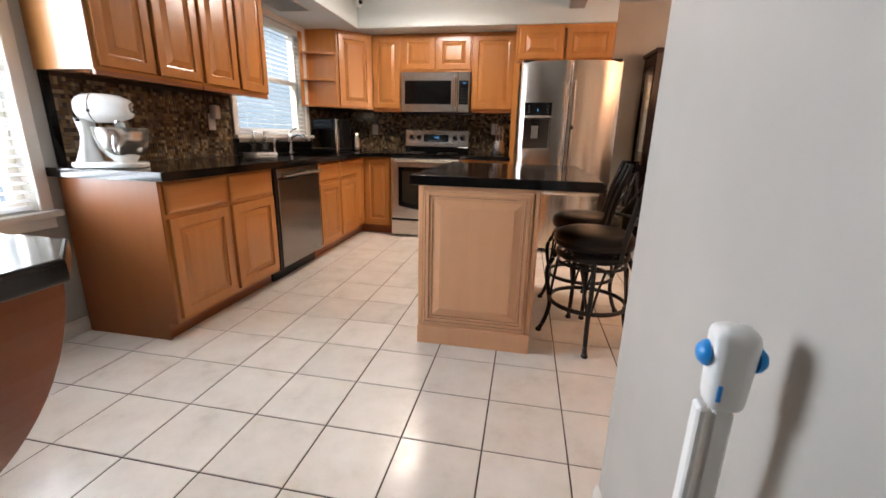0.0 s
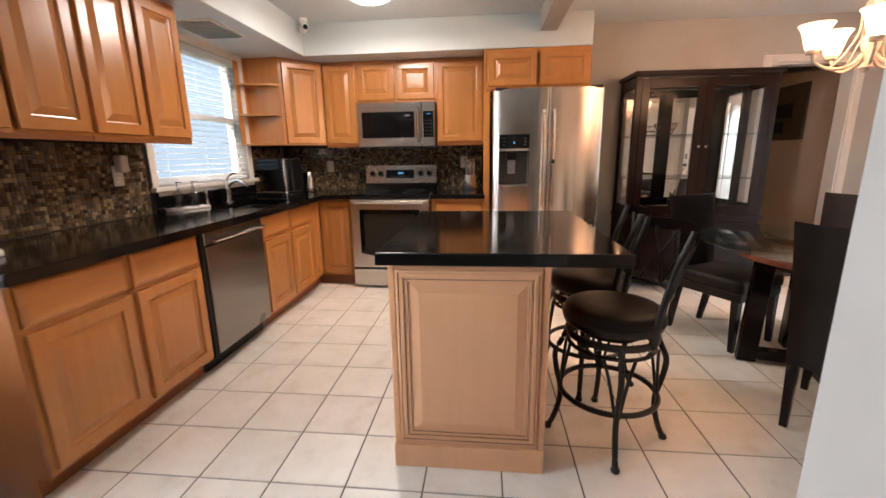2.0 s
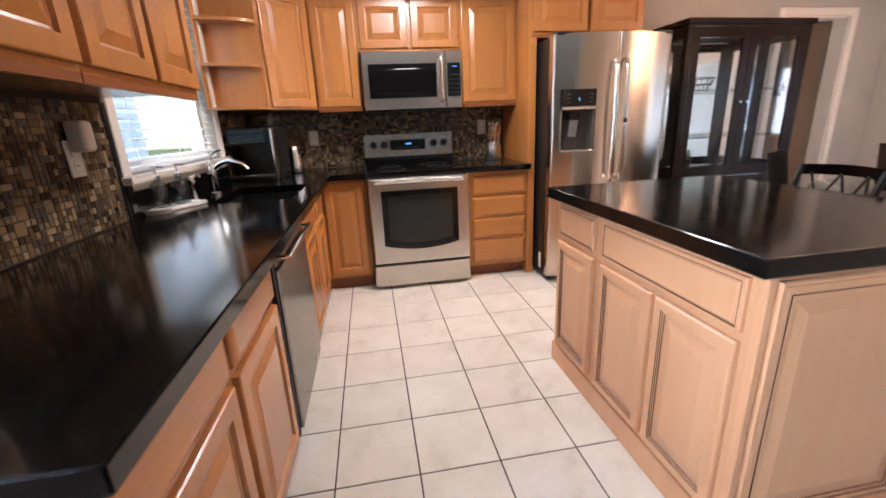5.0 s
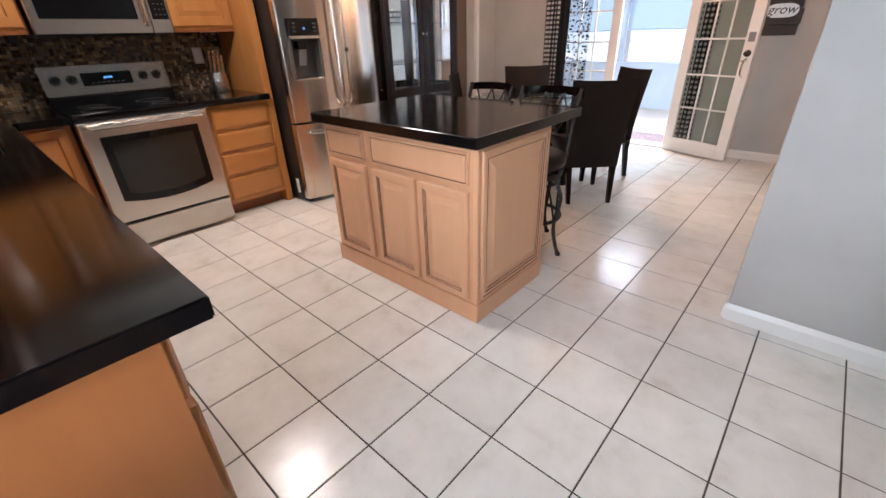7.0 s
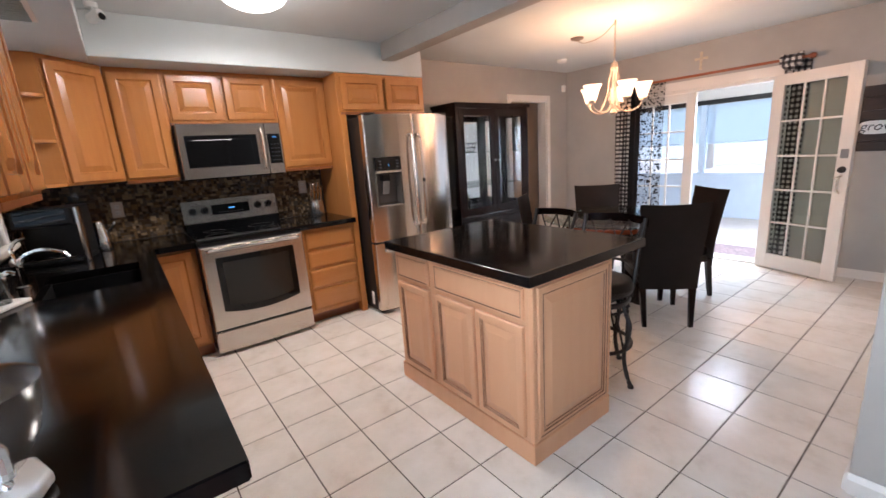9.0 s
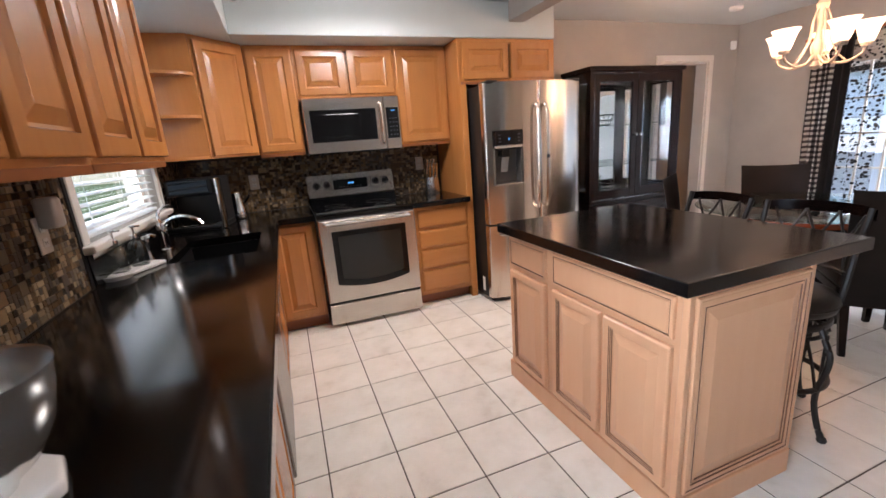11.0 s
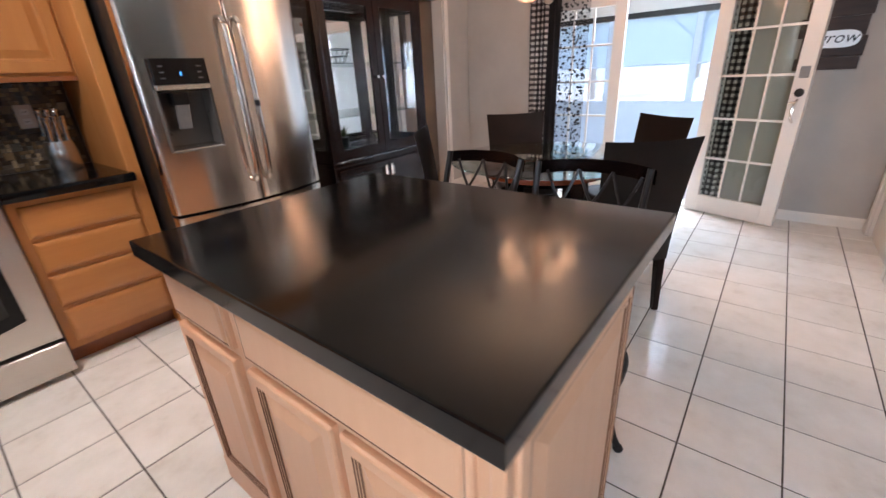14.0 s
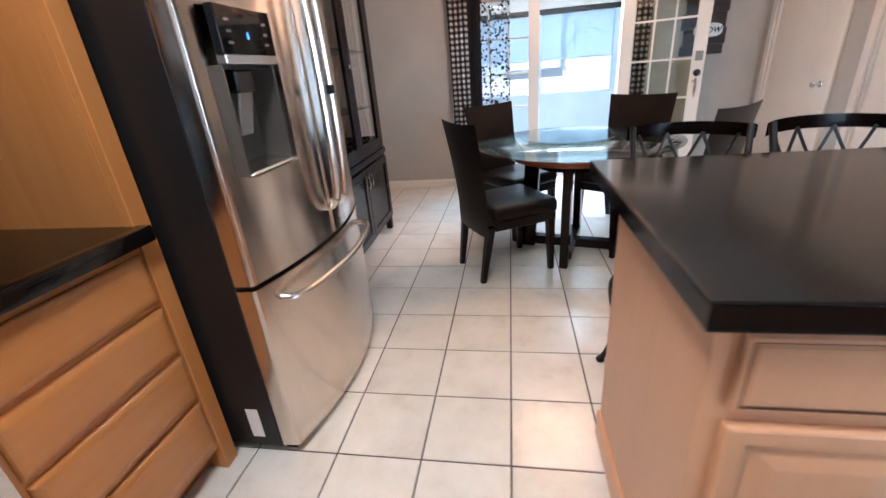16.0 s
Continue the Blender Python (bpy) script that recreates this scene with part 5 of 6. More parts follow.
    smooth(part("top_rail", sheet(rail, 14, 3, 0.022), M["espresso"], root, "curved dark wooden top rail"), 50)
    smooth(part("lower_rail", tube(arc(0.205, 0.70, 52, 0.012), 0.009, 8), M["iron"], root))
    hs = [-45, -15, 15, 45]
    def onb(h, z):
        k = (z - 0.70) / 0.24
        h = math.radians(h)
        return (math.cos(h) * (0.205 - 0.035 * k) + 0.012 + 0.093 * k, math.sin(h) * (0.205 + 0.03 * k), z)
    for a, b in zip(hs, hs[1:]):
        smooth(part("lattice_bar", tube(spline([onb(a, 0.70), onb((a * 0.7 + b * 0.3), 0.78), onb((a * 0.3 + b * 0.7), 0.86), onb(b, 0.94)]), 0.006, 6), M["iron"], root))
        smooth(part("lattice_bar", tube(spline([onb(b, 0.70), onb((b * 0.7 + a * 0.3), 0.78), onb((b * 0.3 + a * 0.7), 0.86), onb(a, 0.94)]), 0.006, 6), M["iron"], root))
    return root


stool = bar_stool(pose(0.213, 3.052, 0, 0, 0, 3), "dark iron bar stool with a round leather seat beside the island")
copy_thing(stool, pose(0.228, 3.545, 0, 0, 0, -9))


# ---- dining chairs ----
def dining_chair(m, label):
    """Origin on the floor below the back's middle; the sitter faces +y."""
    root = thing("dining_chair", m, label, "chair", "chairs round the dining table")
    def shell(u, v):
        # u across, v up
        z = 0.30 + 0.655 * v
        half = 0.205 + 0.038 * v
        x = (2 * u - 1) * half
        y = -0.02 - 0.10 * max(0, v - 0.2) ** 1.4 - 0.018 * (1 - (2 * u - 1) ** 2)
        return (x, y, z + 0.010 * (2 * u - 1) ** 2 * v)
    bm = sheet(shell, 12, 14, 0.075)
    bmesh.ops.bevel(bm, geom=[e for e in bm.edges if len(e.link_faces) == 2 and e.calc_face_angle(0) > 1.0], offset=0.012, segments=2, affect="EDGES")
    back = smooth(part("backrest", bm, M["leather"], root, "tall padded leather back"), 60)
    seat = box(-0.225, 0.225, 0.02, 0.455, 0.385, 0.475, 0.03, seg=3)
    for v in seat.verts:
        if v.co.z > 0.46:
            v.co.z += 0.012 * (1 - (v.co.x / 0.225) ** 2)
        if v.co.y < 0.1:
            v.co.x *= 0.93
    smooth(part("seat", seat, M["leather"], root, "padded dark leather seat"), 50)
    part("apron", box(-0.21, 0.21, 0.03, 0.445, 0.335, 0.39, 0.004), M["leather"], root)
    def leg(x0, y0, x1, y1, z1):
        bm = bmesh.new()
        for (x, y, z, r) in ((x0, y0, 0, 0.015), (x1, y1, z1, 0.023)):
            for sx, sy in ((-1, -1), (1, -1), (1, 1), (-1, 1)):
                bm.verts.new((x + sx * r, y + sy * r, z))
        bm.verts.ensure_lookup_table()
        v = bm.verts
        for k in range(4):
            bm.faces.new((v[k], v[(k + 1) % 4], v[4 + (k + 1) % 4], v[4 + k]))
        bm.faces.new((v[3], v[2], v[1], v[0]))
        bm.faces.new((v[4], v[5], v[6], v[7]))
        return bm
    for s in (-1, 1):
        part("leg", leg(0.195 * s, 0.425, 0.19 * s, 0.415, 0.345), M["espresso"], root)
        part("leg", leg(0.165 * s, -0.045, 0.18 * s, 0.01, 0.36), M["espresso"], root)
    return root


def facing(x, y, fx, fy):
    return pose(x, y, 0, 0, 0, math.degrees(math.atan2(fy, fx)) - 90)


LBL = "dark brown leather dining chair with tapered wooden legs"
chair = dining_chair(facing(1.205, 3.075, 0.735, 0.675), LBL)
copy_thing(chair, facing(1.195, 4.385, 0.49, -0.87))
copy_thing(chair, facing(2.155, 4.275, -0.75, -0.66))
copy_thing(chair, facing(2.14, 3.245, -0.80, 0.60))

# ---- dining table ----
TC = (1.56, 3.75)
tb = thing("dining_table", pose(TC[0], TC[1], 0, 0, 0, -15), "round glass-topped dining table on a dark pedestal with a reddish shelf", "table")
top = smooth(part("tabletop", lathe([(0, 0.745), (0.622, 0.745), (0.628, 0.748), (0.630, 0.752), (0.628, 0.756), (0.622, 0.759), (0, 0.759)], 64), M["tableglass"], tb, "round clear glass top"), 30)
top.visible_shadow = False
smooth(part("shelf_ring", lathe([(0.30, 0.665), (0.42, 0.665), (0.425, 0.672), (0.425, 0.692), (0.42, 0.70), (0.30, 0.70)], 48, closed=True), M["cherry"], tb, "reddish wooden ring under the glass"), 40)
for k in range(4):
    a = math.radians(90 * k)
    ux, uy = math.cos(a), math.sin(a)
    b = box(0.225, 0.325, -0.026, 0.026, 0.0, 0.664, 0.004)
    for v in b.verts:
        v.co.x += 0.03 * (1 - v.co.z / 0.664) - 0.02 * math.sin(math.pi * v.co.z / 0.664)
    part("leg", shifted(b, pose(0, 0, 0, 0, 0, 90 * k)), M["espresso"], tb)
    part("pad", shifted(cyl(0.018, 0.018, 0.7005, 0.7448, 14, at=(0.30, 0)), pose(0, 0, 0, 0, 0, 90 * k)), M["chrome"], tb)
for k in range(2):
    part("stretcher", shifted(box(-0.262, 0.262, -0.036, 0.036, 0.022 + 0.001 * k, 0.085 + 0.001 * k, 0.006), pose(0, 0, 0, 0, 0, 90 * k)), M["espresso"], tb)
part("upper_ring", lathe([(0.215, 0.60), (0.25, 0.60), (0.25, 0.662), (0.215, 0.662)], 40, closed=True), M["espresso"], tb)
ls = thing("lazy_susan", pose(1.60, 3.80, 0.7595), "round clear glass turntable on the dining table", "turntable")
smooth(part("base", lathe([(0, 0), (0.07, 0), (0.07, 0.016), (0, 0.016)], 28), M["chrome"], ls))
tt = smooth(part("plate", lathe([(0, 0.0165), (0.296, 0.0165), (0.30, 0.0205), (0.296, 0.0245), (0, 0.0245)], 48), M["tableglass"], ls))
tt.visible_shadow = False

# ---- china cabinet ----
hu = thing("china_cabinet", pose(0.93, 5.172, 0, 0, 0, 1.3), "espresso china cabinet with glass doors and a mirrored back", "china cabinet")
HW, HD = 1.15, 0.40
for x in (0.0, HW - 0.05):
    for y in (0.0, HD - 0.05):
        part("foot", box(x, x + 0.05, y, y + 0.05, 0, 0.10, 0.003), M["espresso"], hu)
part("lower_case", box(0.0, HW, 0.0, HD, 0.10, 0.66, 0.003), M["espresso"], hu)
part("waist", box(-0.012, HW + 0.012, -0.012, HD, 0.6605, 0.70, 0.006, seg=2), M["espresso"], hu)
PANEL = [(0, 0.003), (0.003, 0), (0.055, 0), (0.062, 0.008), (0.07, 0.009)]
for a, b, hx in ((0.035, HW / 2 - 0.003, HW / 2 - 0.035), (HW / 2 + 0.003, HW - 0.035, HW / 2 + 0.035)):
    d = part("door", ringed(a, b, 0.125, 0.64, PANEL, -0.02), M["espresso"], hu)
    part("pull_plate", box(hx - 0.012, hx + 0.012, -0.024, -0.0205, 0.50, 0.60, 0.002), M["steel"], d, "metal pull plate")
    part("pull", tube(spline([(hx, -0.024, 0.59), (hx, -0.045, 0.58), (hx, -0.045, 0.52), (hx, -0.024, 0.51)]), 0.005, 8), M["chrome"], d)
# upper case
part("upper_side_back", box(0.0, 0.045, HD - 0.045, HD, 0.7005, 1.87), M["espresso"], hu)
part("upper_side_back", box(HW - 0.045, HW, HD - 0.045, HD, 0.7005, 1.87), M["espresso"], hu)
part("upper_post", box(0.0, 0.045, 0.0, 0.045, 0.7005, 1.87), M["espresso"], hu)
part("upper_post", box(HW - 0.045, HW, 0.0, 0.045, 0.7005, 1.87), M["espresso"], hu)
part("upper_top", box(0.0, HW, 0.0, HD, 1.87, 1.885), M["espresso"], hu)
for x in (0.002, HW - 0.02):
    part("side_rail", box(x, x + 0.018, 0.045, HD - 0.045, 0.7005, 0.79), M["espresso"], hu)
    part("side_rail", box(x, x + 0.018, 0.045, HD - 0.045, 1.79, 1.87), M["espresso"], hu)
    g = part("side_pane", box(x + 0.007, x + 0.011, 0.045, HD - 0.045, 0.79, 1.79), M["glass"], hu)
    g.visible_shadow = False
part("back_mirror", box(0.045, HW - 0.045, HD - 0.012, HD - 0.004, 0.7005, 1.87), M["mirror"], hu, "mirrored back")
part("cornice", poly_prism([(-0.02, -0.02), (HW + 0.02, -0.02), (HW + 0.02, HD), (-0.02, HD)], 1.8855, 1.925, None, 0.008), M["espresso"], hu)
for a, b, hx in ((0.048, HW / 2 - 0.002, HW / 2 - 0.03), (HW / 2 + 0.002, HW - 0.048, HW / 2 + 0.03)):
    f = bmesh.new()
    for q in (box(a, a + 0.065, -0.002, 0.02, 0.705, 1.865, 0.002), box(b - 0.065, b, -0.002, 0.02, 0.705, 1.865, 0.002), box(a + 0.065, b - 0.065, -0.0015, 0.0195, 0.705, 0.79), box(a + 0.065, b - 0.065, -0.0015, 0.0195, 1.79, 1.865)):
        join(f, q)
    d = part("glass_door", f, M["espresso"], hu)
    g = part("pane", sheet(lambda u, v: (a + 0.065 + u * (b - a - 0.13), 0.010, 0.79 + v), 1, 1), M["glass"], d)
    g.visible_shadow = False
    smooth(part("knob", shifted(lathe([(0, 0), (0.008, 0), (0.006, 0.012), (0.013, 0.02), (0.009, 0.029), (0, 0.03)], 14), pose(hx, -0.002, 1.30, 90)), M["chrome"], d, "small round metal knob"))
for z in (1.02, 1.40):
    s = part("glass_shelf", box(0.047, HW - 0.047, 0.03, HD - 0.02, z, z + 0.007, 0.001), M["tableglass"], hu)
    s.visible_shadow = False
# things on its shelves
wb = thing("wire_basket", pose(1.28, 5.385, 1.4075), "dark wire basket on the glass shelf", "basket")
for r, z in ((0.05, 0.004), (0.075, 0.05), (0.095, 0.10)):
    part("hoop", tube(circle(r, z, 24), 0.003, 6, closed=True), M["iron"], wb)
for k in range(12):
    a = 2 * math.pi * k / 12
    part("wire", tube(spline([(0.05 * math.cos(a), 0.05 * math.sin(a), 0.004), (0.075 * math.cos(a + 0.2), 0.075 * math.sin(a + 0.2), 0.05), (0.095 * math.cos(a + 0.4), 0.095 * math.sin(a + 0.4), 0.10)], 3), 0.002, 5), M["iron"], wb)
pp = thing("potted_plant", pose(1.60, 5.33, 0.7005), "small dark potted plant in the china cabinet", "plant")
smooth(part("pot", lathe([(0, 0), (0.035, 0), (0.045, 0.08), (0.047, 0.085), (0.040, 0.085), (0, 0.075)], 20), M["black"], pp))
lv = bmesh.new()
rl = random.Random(3)
for k in range(26):
    a, tilt, L = rl.uniform(0, 6.28), rl.uniform(0.1, 0.7), rl.uniform(0.06, 0.13)
    p = sheet(lambda u, v: ((v - 0.5) * 0.018 * math.sin(math.pi * min(0.98, u + 0.04)), L * u * math.sin(tilt * (0.5 + u)), L * u * math.cos(tilt * (0.5 + u))), 4, 1)
    join(lv, shifted(p, pose(0, 0, 0.075, 0, 0, math.degrees(a))))
part("leaves", lv, M["leaf"], pp)

# ---- chandelier ----
ch = thing("chandelier", pose(CHAND[0], CHAND[1], 0), "cream five-arm chandelier with lit frosted glass shades", "chandelier")
M["cream"] = plain("distressed cream metal", srgb(158, 142, 126), 0.5)
M["aged"] = plain("aged brown metal", srgb(92, 80, 72), 0.45)
smooth(part("column", lathe([(0, 1.645), (0.018, 1.65), (0.03, 1.67), (0.016, 1.70), (0.028, 1.74), (0.040, 1.78), (0.026, 1.83), (0.014, 1.90), (0.022, 2.00), (0.034, 2.04), (0.020, 2.08), (0.008, 2.10), (0, 2.11)], 20), M["cream"], ch))
for k in range(5):
    a = 2 * math.pi * k / 5 + 0.35
    d = Vector((math.cos(a), math.sin(a), 0))
    p = [(0.02, 1.74), (0.07, 1.685), (0.15, 1.675), (0.215, 1.71), (0.235, 1.755)]
    arm = smooth(part("arm", tube(spline([d * r + Vector((0, 0, z)) for r, z in p]), 0.008, 8), M["cream"], ch))
    p2 = [(0.02, 2.03), (0.05, 1.94), (0.055, 1.84), (0.10, 1.74), (0.15, 1.68)]
    smooth(part("scroll", tube(spline([d * r + Vector((0, 0, z)) for r, z in p2]), 0.005, 6), M["cream"], ch))
    c = pose(d.x * 0.235, d.y * 0.235, 0)
    smooth(part("cup", shifted(lathe([(0, 1.752), (0.028, 1.755), (0.032, 1.772), (0.02, 1.785), (0, 1.786)], 18), c), M["cream"], arm))
    sh = sheet(lambda u, v: ((0.030 + 0.030 * v ** 0.6 + 0.018 * v ** 4) * math.cos(2 * math.pi * u), (0.030 + 0.030 * v ** 0.6 + 0.018 * v ** 4) * math.sin(2 * math.pi * u), 1.775 + 0.125 * v), 28, 10, 0.003)
    shade = smooth(part("shade", shifted(sh, c), M["shade"], arm, "lit frosted bell shade"))
    shade.visible_shadow = False
    bulb = smooth(part("bulb", shifted(lathe([(0, 1.79), (0.012, 1.795), (0.018, 1.815), (0.026, 1.84), (0.022, 1.865), (0, 1.876)], 16), c), M["bulb"], arm))
    bulb.visible_shadow = False
CC = (1.80, 4.31)
smooth(part("canopy", shifted(lathe([(0, 0), (0.02, 0.002), (0.058, 0.016), (0.062, 0.031), (0, 0.031)], 24), pose(CC[0] - CHAND[0], CC[1] - CHAND[1], H - 0.032)), M["aged"], ch, "dark ceiling canopy"))
chain = [(CC[0] - CHAND[0], CC[1] - CHAND[1], H - 0.03), (0.10, 0.36, 2.33), (0.04, 0.16, 2.33), (0, 0, 2.40)]
part("swag_cord", tube(spline(chain, 8), 0.004, 6), M["cream"], ch)
part("hook", cyl(0.012, 0.006, 2.39, H, 10), M["cream"], ch)
z = 2.105
while z < 2.385:
    part("chain_link", shifted(tube([(0.007 * math.cos(t), 0, 0.016 * math.sin(t)) for t in [2 * math.pi * q / 12 for q in range(12)]], 0.0025, 5, closed=True), pose(0, 0, z + 0.014, 0, 0, 90 * (round(z * 1000) // 25 % 2))), M["cream"], ch)
    z += 0.025
for k in range(5):
    a = 2 * math.pi * k / 5 + 0.35
    lamp("chandelier_bulb_light", "POINT", (CHAND[0] + 0.235 * math.cos(a), CHAND[1] + 0.235 * math.sin(a), 1.86), 3.5, WARM, 0.03)

# ---- ceiling fittings ----
cl = thing("ceiling_light", pose(DOME[0], DOME[1], H), "lit flush round ceiling light with a frosted dome", "ceiling light")
smooth(part("base_ring", lathe([(0, -0.022), (0.205, -0.022), (0.21, -0.01), (0.205, 0), (0, 0)], 40), M["white"], cl))
dm = smooth(part("dome", lathe([(0, -0.115), (0.06, -0.112), (0.12, -0.098), (0.165, -0.072), (0.19, -0.04), (0.195, -0.0225), (0, -0.0225)], 40), M["dome"], cl, "lit frosted dome"))
dm.visible_shadow = False
lamp("ceiling_dome_light", "POINT", (DOME[0], DOME[1], H - 0.10), 3.4, (1.0, 0.93, 0.84), 0.12)
dl_ = lamp("ceiling_dome_downlight", "AREA", (DOME[0], DOME[1], H - 0.118), 9.0, (1.0, 0.93, 0.84), 0.38)
dl_.data.shape = "DISK"
sc = thing("security_camera", pose(-1.90, 5.05, H, 0, 0, 35), "small white security camera under the ceiling", "security camera")
smooth(part("mount", lathe([(0, -0.03), (0.03, -0.028), (0.034, 0), (0, 0)], 20), M["white"], sc))
part("arm", tube(spline([(0, 0, -0.025), (0, -0.01, -0.05), (0, -0.02, -0.06)]), 0.008, 8), M["white"], sc)
body = smooth(part("body", shifted(lathe([(0, -0.05), (0.026, -0.05), (0.030, -0.04), (0.030, 0.03), (0.024, 0.045), (0, 0.046)], 22), pose(0, -0.02, -0.075, 78)), M["white"], sc))
smooth(part("lens", shifted(lathe([(0, 0.0), (0.020, 0.0), (0.020, 0.006), (0, 0.008)], 18), pose(0, -0.066, -0.0845, 78)), M["blackglass"], body, "black camera lens"))
vn = thing("air_vent", pose(-2.28, 4.30, 2.15), "grey ceiling air vent in the soffit underside", "air vent")
part("frame", box(-0.16, 0.16, -0.21, 0.21, -0.006, 0.0, 0.002), M["trim"], vn)
for k in range(12):
    part("louvre", shifted(box(-0.14, 0.14, -0.012, 0.012, -0.001, 0.001), pose(0, -0.18 + 0.0327 * k, -0.010, 35)), M["soffit"], vn)
sd = thing("smoke_detector", pose(2.55, 5.05, H), "round white smoke detector on the dining ceiling", "smoke detector")
smooth(part("body", lathe([(0, -0.034), (0.045, -0.032), (0.058, -0.02), (0.06, 0), (0, 0)], 28), M["white"], sd))
ts = thing("wall_sensor", pose(3.30, ND, 2.20), "small white sensor box high in the corner", "sensor")
smooth(part("body", box(-0.03, 0.03, -0.04, 0.0, -0.045, 0.045, 0.01, seg=2), M["white"], ts))

# ---- cross and sign on the wall ----
M["antique"] = plain("antique cream plaster", srgb(196, 182, 158), 0.7, 0, 0.3, 0.15, 40)
cr = thing("wall_cross", pose(E, 3.82, 2.225, 0, 0, -90) @ Matrix.Scale(0.78, 4), "small ornate cream cross above the patio door", "cross")
b = box(-0.016, 0.016, -0.018, 0, -0.095, 0.095, 0.004)
box(-0.06, -0.0161, -0.017, 0, 0.015, 0.045, 0.004, bm=b)
box(0.0161, 0.06, -0.017, 0, 0.015, 0.045, 0.004, bm=b)
for x, z in ((-0.068, 0.03), (0.068, 0.03), (0, 0.104), (0, -0.104)):
    join(b, shifted(lathe([(0, 0), (0.02, 0), (0.02, 0.014), (0, 0.016)], 14), pose(x, 0, z, 90)))
part("cross_body", b, M["antique"], cr)
M["plank"] = wood("dark weathered planks", srgb(40, 28, 22), srgb(66, 46, 36), 0.6, 1.0, "X", 0.0)
sg = thing("wall_sign", pose(E, 2.33, 1.385, 0, 0, -90), "dark plank sign with a white oval plaque reading grow", "sign")
for k, (z0, z1, dx) in enumerate(((-0.20, -0.115, 0.0), (-0.113, 0.02, 0.02), (0.022, 0.15, -0.01), (0.152, 0.26, 0.015), (0.262, 0.36, 0.0))):
    part("plank", box(-0.24 + dx, 0.13 + dx * 0.5, -0.02, 0, z0, z1, 0.002), M["plank"], sg)
pl = part("plaque", shifted(poly_prism([(0.125 * math.copysign(abs(math.cos(t)) ** 0.6, math.cos(t)), 0.058 * math.copysign(abs(math.sin(t)) ** 0.8, math.sin(t))) for t in [2 * math.pi * q / 36 for q in range(36)]], 0, 0.008, None, 0.002), pose(-0.02, -0.0205, 0.005, 90)), M["white"], sg, "white oval plaque")
tx = bpy.data.curves.new("letters", "FONT")
tx.body, tx.size, tx.align_x, tx.align_y, tx.extrude, tx.shear = "grow", 0.105, "CENTER", "CENTER", 0.0012, 0.25
tob = bpy.data.objects.new("letters_tmp", tx)
me = bpy.data.meshes.new_from_object(tob)
bpy.data.objects.remove(tob)
me.materials.append(M["black"])
lt = new("letters", me)
lt.parent = pl
lt.matrix_basis = pose(-0.02, -0.0295, 0.012, 90)

# ---- stand mixer ----
mx = thing("stand_mixer", pose(-2.315, 2.572, 0.9105, 0, 0, 22) @ Matrix.Scale(0.93, 4), "white stand mixer with a polished steel bowl", "mixer")
base = poly_prism([(-0.15, -0.07), (-0.12, -0.095), (0.06, -0.10), (0.15, -0.085), (0.185, -0.04), (0.185, 0.04), (0.15, 0.085), (0.06, 0.10), (-0.12, 0.095), (-0.15, 0.07)], 0.0, 0.03, None, 0.009)
smooth(part("base", base, M["mixer"], mx), 50)
def neck(u, v):
    a = 2 * math.pi * u
    w = 0.085 - 0.05 * min(1, v * 1.6) + 0.012 * v
    l = 0.060 - 0.030 * math.sin(math.pi * min(1, v * 0.9))
    return (-0.095 + 0.012 * math.sin(2 * v) + l * math.cos(a), w * math.sin(a), 0.025 + 0.235 * v)
smooth(part("neck", sheet(neck, 24, 12), M["mixer"], mx), 80)
head = lathe([(0, -0.185), (0.03, -0.182), (0.056, -0.165), (0.068, -0.13), (0.073, -0.06), (0.072, 0.02), (0.064, 0.09), (0.052, 0.13), (0.046, 0.15), (0.03, 0.156), (0, 0.157)], 28)
for v in head.verts:
    v.co = (v.co.x * 1.05, v.co.y * 1.04, v.co.z * 0.78)
hd_ = smooth(part("head", shifted(head, Matrix.Translation((0.03, 0, 0.315)) @ Matrix.Rotation(radians(90), 4, "Y") @ Matrix.Rotation(radians(0), 4, "Z")), M["mixer"], mx, "rounded white motor head"), 60)
smooth(part("trim_band", shifted(tube(circle(0.0715, 0, 36), 0.003, 6, closed=True), Matrix.Translation((-0.02, 0, 0.315)) @ Matrix.Rotation(radians(90), 4, "Y") @ Matrix.Diagonal((1.07, 1.06, 1, 1))), M["chrome"], hd_))
smooth(part("attachment_hub", shifted(lathe([(0, 0), (0.028, 0), (0.028, 0.016), (0.022, 0.022), (0, 0.023)], 22), Matrix.Translation((0.148, 0, 0.32)) @ Matrix.Rotation(radians(90), 4, "Y")), M["chrome"], hd_, "chrome hub cap"))
smooth(part("beater_shaft", lathe([(0, 0.19), (0.016, 0.19), (0.026, 0.215), (0.03, 0.26), (0, 0.265)], 18), M["chrome"], mx)).location = (0.085, 0, 0)
bw = lathe([(0, 0.0), (0.045, 0.0), (0.05, 0.012), (0.075, 0.035), (0.098, 0.08), (0.108, 0.13), (0.111, 0.165), (0.114, 0.168), (0.108, 0.165), (0.095, 0.08), (0.07, 0.035), (0, 0.012)], 40)
bowl = smooth(part("bowl", bw, M["bowl"], mx, "polished steel mixing bowl"), 60)
bowl.location = (0.082, 0, 0.032)
bowl.scale = (1.18, 1.18, 1.10)
part("bowl_handle", tube(spline([(0.085 + 0.02, -0.105, 0.17), (0.085 + 0.03, -0.15, 0.165), (0.085 + 0.03, -0.15, 0.10), (0.085 + 0.02, -0.10, 0.085)]), 0.006, 8, flat=1.6), M["bowl"], mx)
